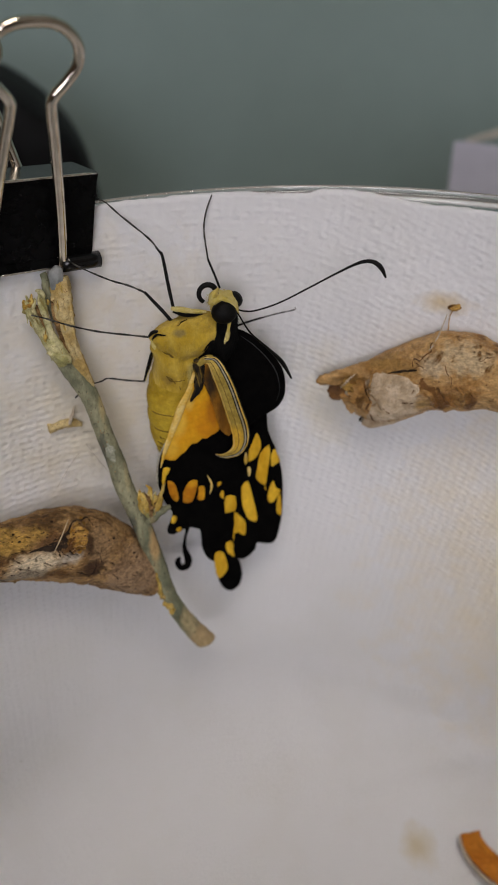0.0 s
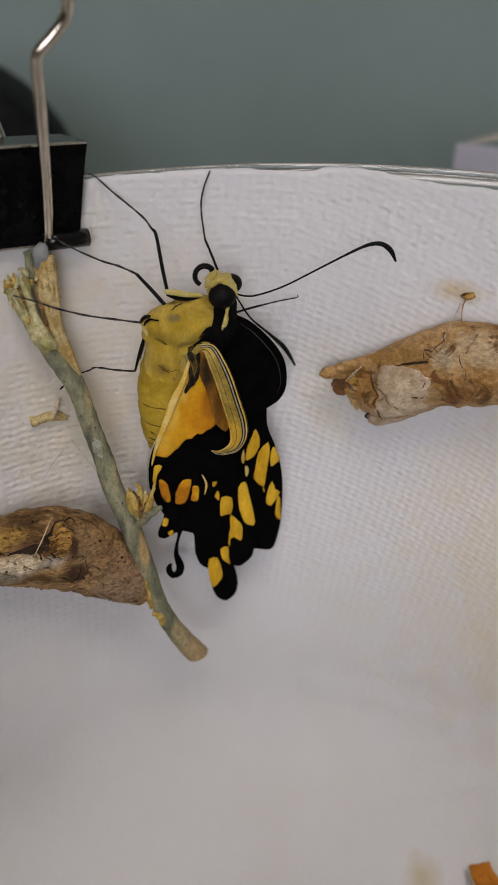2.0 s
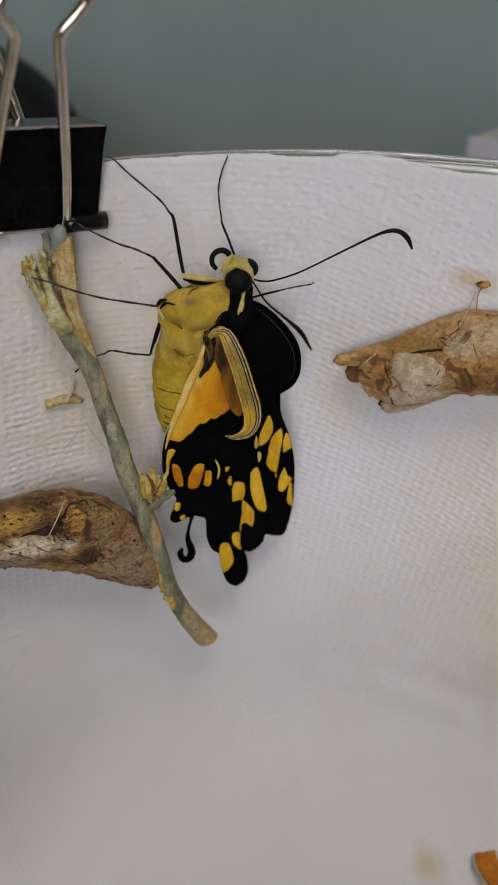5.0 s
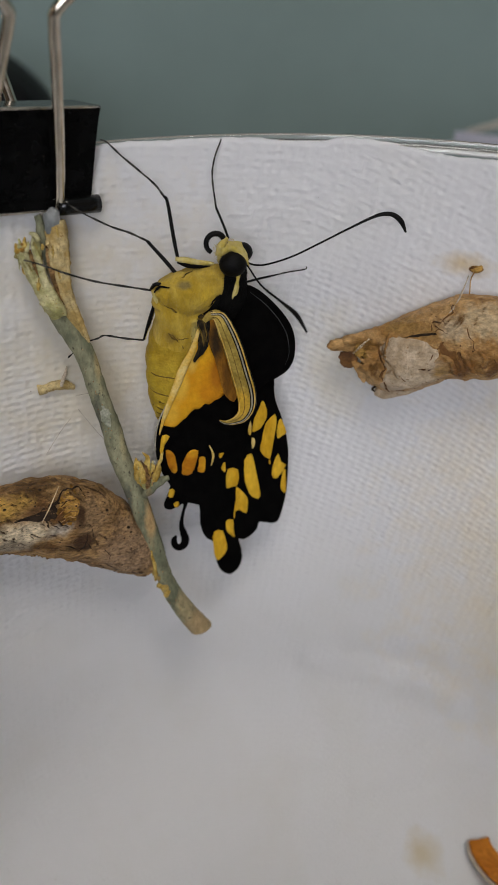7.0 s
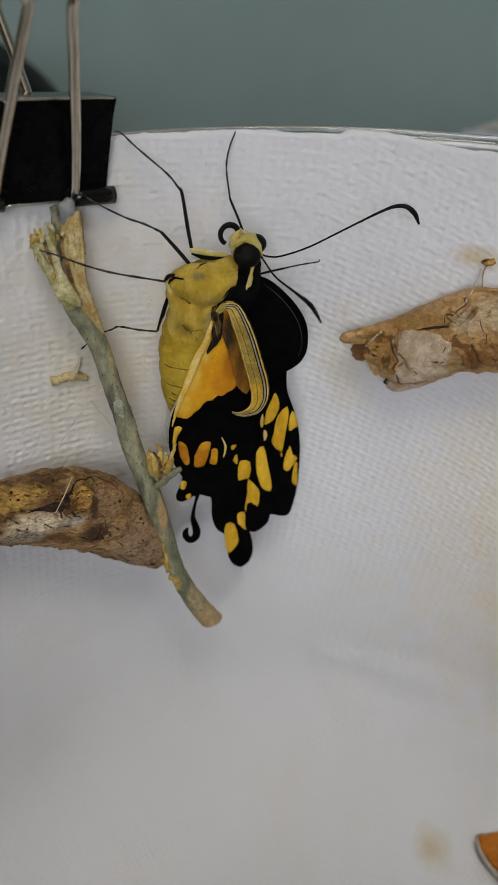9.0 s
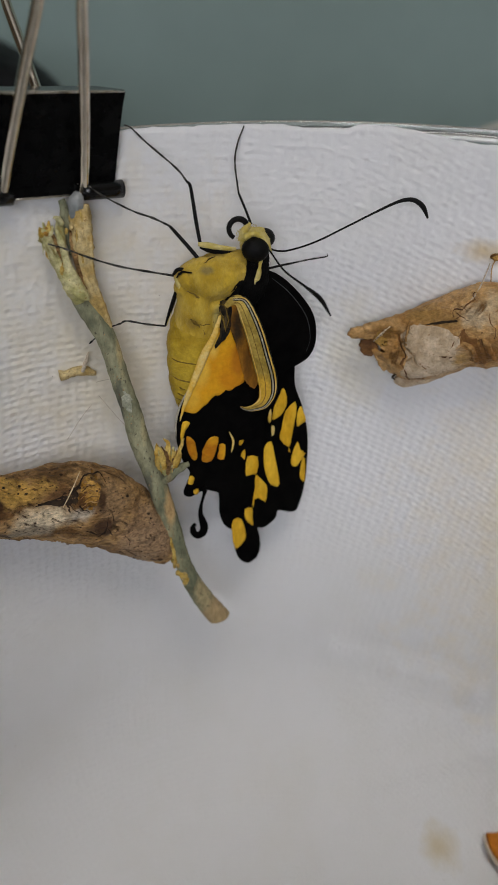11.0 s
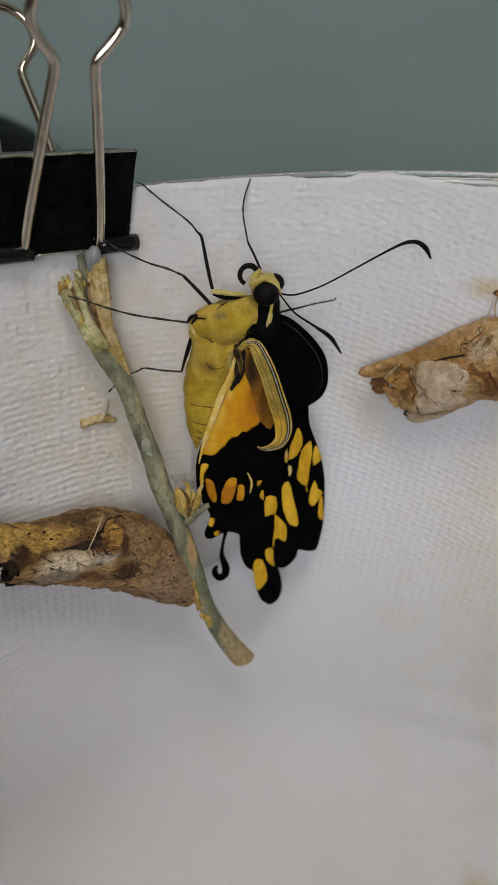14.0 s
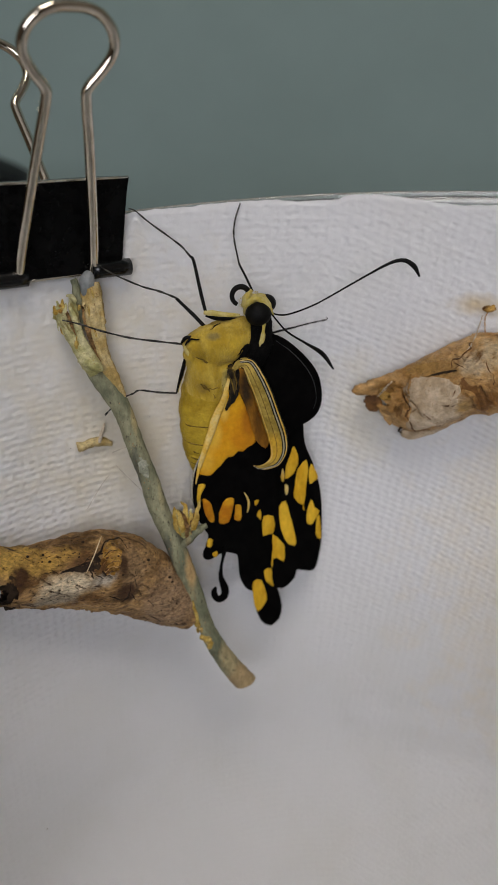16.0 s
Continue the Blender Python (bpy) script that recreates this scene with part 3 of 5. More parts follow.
# ---------------------------------------------------------------- tub and its paper
def tub():
    t = thing("plastic_tub", pose(0, 0, 0), "round clear plastic tub with a narrow rolled rim", "tub")
    r = lambda z: RIM_R + FLARE * (z - RIM_Z)
    w = 0.0007
    body = [(0.001, 0.0), (r(0.0) - 0.004, 0.0), (r(0.004), 0.004), (r(0.070), 0.070), (r(0.1285), 0.1285),
            (r(0.1285) - w, 0.1285), (r(0.070) - w, 0.070), (r(0.005) - w, 0.005), (r(0.0) - 0.005, 0.0012), (0.001, 0.0012)]
    part("body", lathe(body), CLEAR, t).visible_shadow = False
    c, h = RIM_R - 0.0002, RIM_Z
    bead = lambda r, z, w: [(r + w * math.cos(q), z + w * math.sin(q)) for q in np.linspace(0, 2 * math.pi, 14)[:-1]]
    rim = part("rim", lathe(bead(c + 0.0005, h - 0.0006, 0.00042), 220), HAZY, t, "clear rolled rim with bright edges")
    part("lip", lathe(bead(c - 0.0007, h - 0.0017, 0.00042), 220), WHITENED, rim)
    part("skirt", lathe([(c + 0.0002, h - 0.0034), (c + 0.0009, h - 0.0034), (c + 0.0010, h - 0.0010), (c + 0.0003, h - 0.0010)], 220), HAZY, rim)


def paper_lining():
    """One sheet of kitchen paper up the wall and over the bottom, with an uneven torn top edge and a soft fold at the foot."""
    bm = bmesh.new()
    uv = bm.loops.layers.uv.new("sheet")
    sides, rows = 720, 160
    foot, floor_z, fold = 0.0340, 0.0032, 0.0280
    grid, where = [], {}
    creases = [[Vector(q) for q in line] for line in (((0.0017, 0.0766, 0.0289), (0.0120, 0.0752, 0.0270), (0.0202, 0.0732, 0.0258), (0.0320, 0.0690, 0.0250)), ((0.0125, 0.0607, 0.0067), (0.0240, 0.0625, 0.0106), (0.0383, 0.0611, 0.0167)))]
    for k in range(sides):
        a = 2 * math.pi * k / sides
        deg = math.degrees(a)
        ragged = 0.00022 * noise.noise(Vector((k * 0.11, 0, 0))) + 0.00022 * noise.noise(Vector((k * 0.5, 5, 0))) + 0.00016 * noise.noise(Vector((k * 1.7, 9, 0)))
        step = lambda at, w: 0.5 + 0.5 * math.tanh((deg - at) / (2 * w))
        dip = 0.0007 * step(90.6, 0.12) * (1 - step(97.5, 1.2)) + 0.0020 * (1 - step(82.5, 1.6))
        clear = step(212, 2.0) * (1 - step(328, 2.0))
        top = RIM_Z - 0.0002 - dip + ragged - 0.033 * clear
        line = []
        for j in range(rows + 1):
            s = j / rows
            if s < 0.62:
                f = s / 0.62
                z = top + (foot - top) * f
                rad = RIM_R - 0.0017 + FLARE * (z - RIM_Z)
                run = top - z
            elif s < 0.74:
                f = (s - 0.62) / 0.12 * math.pi / 2
                z = foot - (foot - floor_z) * math.sin(f)
                rad = RIM_R - 0.0017 + FLARE * (foot - RIM_Z) - fold * (1 - math.cos(f))
                run = top - foot + f * fold
            else:
                f = (s - 0.74) / 0.26
                r0 = RIM_R - 0.0017 + FLARE * (foot - RIM_Z) - fold
                rad, z = r0 * (1 - f) + 0.0004 * f, floor_z
                run = top - foot + fold * math.pi / 2 + (r0 - rad)
            p = Vector((math.cos(a) * rad, math.sin(a) * rad, z))
            wob = 0.00045 * noise.noise(p * 45) + 0.00020 * noise.noise(p * 130)
            for crease in creases:
                off = min((p - a0 - (b0 - a0) * min(1, max(0, (p - a0).dot(b0 - a0) / (b0 - a0).length_squared))).length for a0, b0 in zip(crease, crease[1:])) if s > 0.55 and p.y > 0.05 else 1
                wob += 0.0008 * math.exp(-(off / 0.0021) ** 2)
            edge = min(1, s * 14)
            p += Vector((-math.cos(a), -math.sin(a), 0.35)) * (wob * edge + 0.0002)
            v = bm.verts.new(p)
            where[v] = (a * 0.085, top - RIM_Z - run)
            line.append(v)
        grid.append(line)
    for k in range(sides):
        a, b = grid[k], grid[(k + 1) % sides]
        for j in range(rows):
            f = bm.faces.new((a[j], b[j], b[j + 1], a[j + 1]))
            for lp in f.loops:
                u, w = where[lp.vert]
                if k == sides - 1 and lp.vert in b:
                    u += 2 * math.pi * 0.085
                lp[uv].uv = (u, w)
    me = bpy.data.meshes.new("paper_towel")
    bm.to_mesh(me)
    bm.free()
    for p in me.polygons:
        p.use_smooth = True
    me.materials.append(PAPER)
    ob = new("paper_towel", me)
    thick = ob.modifiers.new("thickness", "SOLIDIFY")
    thick.thickness, thick.offset = 0.0005, -1
    return tagged(ob, "white embossed kitchen paper lining the tub, torn along its edge", "paper towel")


# ---------------------------------------------------------------- things behind the tub
def card_box():
    t = thing("cardboard_box", pose(0.0541, 0.240, 0.0, 0, 0, -22), "white cardboard box standing on the table, its lid ajar", "box")
    w, d, h, low, k = 0.14, 0.030, 0.0945, 0.074, 0.0015
    part("front_panel", block(0, w, 0, k, 0, h, 0.0003), CARD, t, smooth=False)
    part("back_panel", block(0, w, d - k, d, 0, low, 0.0003), CARD, t, smooth=False)
    part("side_panel", block(0, k, k, d - k, 0, low, 0.0003), CARD, t, smooth=False)
    part("side_panel", block(w - k, w, k, d - k, 0, low, 0.0003), CARD, t, smooth=False)
    part("base_panel", block(k, w - k, k, d - k, 0, k, 0.0003), CARD_IN, t, smooth=False)
    lid = block(0, 0.075, 0.0, 0.016, 0, k, 0.0003)
    for v in lid.verts:
        v.co.x += 1.5 * v.co.y
    bmesh.ops.transform(lid, matrix=Matrix.Translation((0.003, k, h - 0.001)) @ Matrix.Rotation(radians(-17), 4, "Y"), verts=lid.verts)
    part("lid", lid, FLAP, t, "greyish lid standing ajar", smooth=False)
    # Added block, coloured as the shade under the lid.
    part("inside_shade", block(0.004, w - 0.004, 0.004, d - 0.004, k, 0.066, 0.002), CARD_IN, t, "dark block for the shade inside the box", smooth=False)


def tape_roll():
    t = thing("tape_roll", pose(-0.128, 0.265, 0.057, 90, 0, 14), "black tape roll standing on its edge", "tape roll")
    part("tape", lathe([(0.030, -0.024), (0.0555, -0.024), (0.057, -0.022), (0.057, 0.022), (0.0555, 0.024), (0.030, 0.024)], 72), RUBBER, t)
    part("core", lathe([(0.027, -0.0245), (0.0299, -0.0245), (0.0299, 0.0245), (0.027, 0.0245)], 72), RUBBER, t)


# ---------------------------------------------------------------- binder clip
def binder_clip():
    t = thing("binder_clip", on_wall(121, 0.0) @ Matrix.Translation((0.011, -0.001, 0)) @ Matrix.Rotation(radians(-4.3), 4, "Z") @ Matrix.Translation((-0.011, 0.001, 0)), "black binder clip gripping the rim, its nickel wire handles raised", "binder clip")
    cx, top, low = -1.2, 5.4, -7.4

    def plate(n_top, n_low, thick):
        bm = bmesh.new()
        rows = []
        for i in range(9):
            f = i / 8
            v = top + (low - top) * f
            half = 12.3 - 1.3 * f ** 0.7
            n = n_top + (n_low - n_top) * f
            rows.append([bm.verts.new(Vector((cx + half * (k / 6 - 1), v, n)) * MM) for k in range(13)])
        for a, b in zip(rows, rows[1:]):
            for k in range(12):
                bm.faces.new((a[k], a[k + 1], b[k + 1], b[k]))
        ret = bmesh.ops.extrude_face_region(bm, geom=bm.faces[:])
        for v in ret["geom"]:
            if isinstance(v, bmesh.types.BMVert):
                v.co.z -= thick * MM
        return bm
    part("front_jaw", plate(4.4, 1.9, 0.5), ENAMEL, t, smooth=False)
    part("back_jaw", plate(-7.0, -3.0, -0.5), ENAMEL, t, smooth=False)
    part("spine", block((cx - 12.3) * MM, (cx + 12.3) * MM, (top - 0.25) * MM, (top + 0.25) * MM, -7.2 * MM, 4.4 * MM, 0.0002), ENAMEL, t, smooth=False)
    part("spine_edge", loft([(cx - 12.1, top + 0.05, 4.35, 0.22), (cx, top + 0.05, 4.35, 0.22), (cx + 12.1, top + 0.05, 4.35, 0.22)], 8), BRIGHT_EDGE, t, "thin bright metal edge")
    for n in (2.7, -3.8):
        for u0, u1 in ((cx - 11.8, cx - 5.2), (cx + 5.2, cx + 11.8)):
            tube = part("barrel", loft([(u0, low - 1.0, n, 1.35), ((u0 + u1) / 2, low - 1.0, n, 1.35), (u1, low - 1.0, n, 1.35)], 18, 2), GLOSSY_BLACK, t)
            for p in tube.data.polygons:
                p.use_smooth = len(p.vertices) == 4
    part("jaw_lip", block((cx - 5.3) * MM, (cx + 5.3) * MM, (low - 1.7) * MM, (low + 0.2) * MM, 1.5 * MM, 2.2 * MM, 0.0003), ENAMEL, t, smooth=False)
    part("lip_edge", loft([(cx - 5.1, low - 1.65, 2.0, 0.2), (cx + 4.6, low - 1.5, 2.0, 0.2)], 8), BRIGHT_EDGE, t, "thin bright metal edge")

    def handle(lean, n0, flip, drift):
        """Wire: two shanks from the barrels that close in, then a round loop."""
        shape = [(6.0, 0.0), (5.9, 2.2), (5.0, 10.5), (3.7, 21.0), (2.9, 26.8), (3.1, 28.4), (4.9, 30.6), (6.3, 33.0), (6.1, 35.5), (4.5, 37.5), (2.4, 38.5), (0, 38.7)]
        shape = shape + [(-u, v) for u, v in shape[-2::-1]]
        pts = [(cx + u - 0.4 * (1 - v / 39) + drift * v / 40, low - 1.0 + v * math.cos(lean), n0 + flip * v * math.sin(lean), 0.80) for u, v in shape]
        return loft(pts, 14, 5)
    part("handle", handle(radians(24), 2.7, 1, 0.3), NICKEL, t, "shiny nickel-plated wire handle")
    part("handle", handle(radians(22), -3.8, -1, -1.9), NICKEL, t, "shiny nickel-plated wire handle")


# ---------------------------------------------------------------- twig and chrysalises
LEAF = on_wall(100, -0.040)      # the axes in which all that hangs on this stretch of paper is laid out, in millimetres


def twig():
    t = thing("twig", LEAF, "grey-green dry twig hanging from the clip by its split top", "twig")
    axis = [(-30.4, 18.0, 9.4, 1.1), (-29.3, 15.8, 9.4, 1.45), (-27.8, 13.3, 9.7, 1.6), (-26.2, 10.5, 10.0, 1.68), (-25.1, 6.8, 10.4, 1.6), (-24.0, 2.1, 11.0, 1.6), (-22.7, -2.7, 11.5, 1.7), (-21.7, -7.7, 12.2, 1.8), (-20.0, -12.8, 12.8, 1.75),
            (-18.6, -18.1, 13.3, 1.75), (-17.1, -23.6, 13.7, 1.55), (-15.9, -29.5, 13.9, 1.5), (-14.0, -35.2, 13.7, 1.7), (-11.6, -40.3, 12.8, 1.95), (-9.2, -44.6, 11.9, 2.1), (-7.8, -47.0, 11.4, 2.15)]
    near, rnd = front_of(axis, 0.1), random.Random(11)
    wood = loft([(x, y, z, r * 0.95) for x, y, z, r in axis], 22, 10, rough=0.12, grain=0.9)
    snip = bmesh.ops.bisect_plane(wood, geom=wood.verts[:] + wood.edges[:] + wood.faces[:], plane_co=Vector((-9.1, -44.7, 11.9)) * MM, plane_no=Vector((0.22, -0.97, 0.0)), clear_outer=True)
    bmesh.ops.edgeloop_fill(wood, edges=[e for e in snip["geom_cut"] if isinstance(e, bmesh.types.BMEdge)])
    stem = part("stem", wood, BARK, t)
    for p in stem.data.polygons:
        p.use_smooth = len(p.vertices) == 4
    stalk = [(-28.5, 30.2, 8.2, 1.35), (-28.5, 28.4, 8.4, 1.6), (-28.5, 26.4, 8.7, 1.65), (-28.5, 23.0, 9.0, 1.5), (-28.2, 19.6, 9.3, 1.35), (-27.3, 16.5, 9.6, 1.2), (-26.2, 13.8, 9.9, 0.9), (-25.2, 11.6, 10.2, 0.4)]
    part("stalk", loft(stalk, 18, 10, rough=0.22, grain=1.0, ripple=lambda s, a: 1 + 0.10 * math.sin(6 * a + 2 * s)), BARK_TAN, t, "tan split stalk at the top")
    side = [(-33.9, 26.6, 10.0, 0.9), (-33.4, 24.8, 10.2, 0.80), (-32.6, 22.6, 10.4, 0.78), (-31.5, 20.2, 10.6, 0.85), (-30.5, 18.4, 10.6, 1.15), (-29.2, 16.4, 10.2, 1.35)]
    strip = [(-31.6, 28.0, 9.7, 0.55), (-31.6, 26.5, 10.0, 0.72), (-31.3, 24.2, 10.2, 0.58), (-30.8, 21.7, 10.4, 0.66), (-30.0, 19.4, 10.6, 0.9), (-29.2, 17.4, 10.3, 1.1)]
    branch = part("side_branch", loft(side, 16, 10, rough=0.13, grain=1.2, ripple=lambda s, a: 1 + 0.10 * math.sin(4 * a + 2 * s)), BARK_PALE, t, "pale greenish side branch")
    part("strip", loft(strip, 14, 10, rough=0.12, grain=1.3), BARK_PALE, branch, "pale green split strip")
    # Brown filler, standing for the shade in the gap between both strips.
    part("gap", loft([(-32.7, 26.2, 9.4, 0.25), (-32.2, 24.0, 9.6, 0.45), (-31.6, 21.8, 9.9, 0.45), (-30.8, 19.8, 10.2, 0.25)], 8, 5), SHELL, branch, "brown filler for the shade between the strips")
    for k, (x, y) in enumerate(((-34.6, 26.6), (-34.4, 27.5), (-33.8, 28.1), (-33.0, 28.2), (-32.6, 27.6))):
        part("frayed_tip", loft([(x, y, 10.2, 0.12), (x * 0.75 - 33.6 * 0.25, y - 0.9, 10.8, 0.42), (x * 0.4 - 33.6 * 0.6, y * 0.5 + 12.6, 10.7, 0.3)], 8, 5, rough=0.25, grain=1.6, flat=0.5), YELLOW_RIND if k % 2 else BARK_PALE, branch, "yellow frayed tip")
    part("hollow", ball((-33.5, 26.8, 10.7), 0.62, 0.75, 0.35, 0.2, 1.4, 8, 12), AMBER, branch, "amber hollow of the broken tip")
    part("frayed_tip", loft([(-32.2, 28.9, 9.9, 0.15), (-31.6, 28.6, 10.3, 0.5), (-31.2, 27.8, 10.2, 0.3)], 9, 5, rough=0.3, grain=1.3), BARK_PALE, branch, "ragged greenish tip")
    part("back_sliver", loft([(-31.0, 31.0, 8.0, 0.5), (-30.7, 29.0, 8.2, 0.75), (-30.4, 26.4, 8.4, 0.8), (-29.9, 23.0, 8.8, 0.6)], 9, 5, rough=0.2, grain=1.1), BARK, branch, "grey-green sliver behind")
    for x, y, z in ((-30.6, 26.8, 10.4), (-31.8, 21.3, 11.3), (-28.3, 26.5, 10.6), (-29.9, 27.2, 10.2)):
        part("fleck", ball((x, y, z), 0.3, 0.5, 0.3, 0.3, 1.9, 8, 10), (RUST, YELLOW_RIND, YELLOW_RIND, BARK_TAN)[int(-x * 10) % 4], t, "orange rind fleck")
    part("split", loft(over([(-30.0, 27.0, 0.15), (-29.8, 24.6, 0.5), (-29.5, 22.2, 0.45), (-29.0, 20.0, 0.25), (-28.4, 18.0, 0.1)], front_of(stalk, -0.1)), 8, 5, rough=0.2, grain=1.4), SHELL, t, "dark split in the wood")
    for pts in ([(-29.4, 26.8, 0.2), (-29.6, 25.0, 0.35), (-29.2, 23.6, 0.15)], [(-27.4, 27.4, 0.2), (-27.2, 24.8, 0.45), (-27.3, 21.4, 0.3), (-27.0, 18.6, 0.15)], [(-28.4, 20.4, 0.2), (-27.8, 18.4, 0.4), (-26.9, 16.0, 0.3), (-25.8, 13.2, 0.15)]):
        part("bark_strip", loft(over(pts, front_of(stalk, -0.05)), 8, 5, rough=0.3, grain=1.3), BARK_TAN, t, "peeling orange bark strip")
    for k in range(15):
        base, mat = ((stalk, BARK_TAN), (side, YELLOW_RIND), (stalk, YELLOW_RIND), (side, BARK_PALE))[k % 4]
        q = spline(base, 8)[rnd.randrange(6, 36)]
        x, y = q[0] + rnd.uniform(-0.9, 0.9), q[1]
        top = front_of(base, 0.0)(x, y)
        w = rnd.uniform(0.10, 0.26)
        part("flake", loft([(x, y + rnd.uniform(0.6, 1.5), top + rnd.uniform(0.0, 0.4), w * 0.4), (x + rnd.uniform(-0.2, 0.2), y, top + 0.1, w), (x + rnd.uniform(-0.3, 0.3), y - rnd.uniform(0.6, 1.6), top - 0.2, w * 0.5)], 7, 3, rough=0.12, grain=1.8, flat=0.4), mat, t, "peeling flake")
    part("collar", loft([(-31.5, 18.5, 10.8, 0.5), (-30.4, 18.2, 11.3, 0.85), (-29.2, 17.5, 11.3, 0.95), (-28.1, 16.8, 10.9, 0.55)], 10, 5, rough=0.4, grain=1.0), BARK_PALE, t, "pale knobbly joint")
    part("lichen_patch", sheet([(-24.0, 1.5), (-23.0, 1.2), (-22.6, -0.2), (-22.7, -1.6), (-23.6, -1.5), (-24.2, -0.1)], front_of(axis, 0.02), 0.3, 0.4, jag=0.5), BARK_LICHEN, t, "pale lichen patch")
    part("stripe", loft(over([(-17.6, -24.6, 0.12), (-17.2, -27.4, 0.28), (-17.0, -29.6, 0.35), (-17.0, -31.2, 0.2)], near), 8, 4, rough=0.25, grain=1.4), YELLOW_RIND, t, "yellow sticky streak")
    for k in range(14):
        f = rnd.random()
        x, y = -17.0 + 1.9 * f + rnd.uniform(-0.5, 0.4), -30.2 - 4.4 * f + rnd.uniform(-0.8, 0.8)
        part("crust", ball((x, y, near(x, y) - rnd.uniform(0.0, 0.5)), rnd.uniform(0.25, 0.7), rnd.uniform(0.25, 0.6), 0.5, 0.4, 1.6, 7, 9), YELLOW_RIND if k % 3 else BARK_TAN, t, "crusty yellowish node")
    for k in range(50):
        y = rnd.uniform(-40, 12)
        q = min(spline(axis, 6), key=lambda p: abs(p[1] - y))
        x = q[0] + rnd.uniform(-1.2, 0.3)
        w = rnd.uniform(0.04, 0.10)
        part("pore", ball((x, y, near(x, y) - 0.08), w, w * 1.4, 0.1, 0, 1, 5, 6), SHELL, t)
    bud = part("bud", loft([(-18.2, -14.4, 13.9, 0.6), (-17.2, -13.3, 14.4, 0.75), (-16.2, -12.2, 14.6, 0.82), (-15.0, -11.5, 14.6, 0.7), (-13.9, -11.1, 14.5, 0.35)], 12, 5, rough=0.25, grain=1.1), BARK, t, "withered side bud")
    for k in range(9):
        f = k / 8
        x1, y1 = -19.2 + 3.8 * f + rnd.uniform(-0.2, 0.2), -7.2 + rnd.uniform(-2.0, 0.4)
        mid = (-18.2 + 1.5 * f + x1) / 2
        part("bud_scale", loft([(-18.2 + 1.5 * f, -12.8, 14.4 + 0.5 * (k % 2), 0.2), (mid + rnd.uniform(-0.4, 0.4), -10.6, 15.1 + rnd.uniform(-0.7, 0.7), 0.55), (x1, y1 - 0.6, 15.0 + rnd.uniform(-0.8, 0.8), 0.42), (x1 + rnd.uniform(-1.0, 0.8), y1 + 0.5, 14.5 + rnd.uniform(-0.6, 0.6), 0.10)],
                               9, 6, rough=0.32, grain=1.5, flat=0.22), (YELLOW_RIND, BARK_PALE, YELLOW_RIND, SHELL)[k % 4], bud, "dry crumpled bud scale")
    part("glue_drop", ball((-28.8, 29.8, 8.7), 1.35, 2.5, 1.1, 0.5, 0.7), GLUE, t, "cloudy blob of glue")


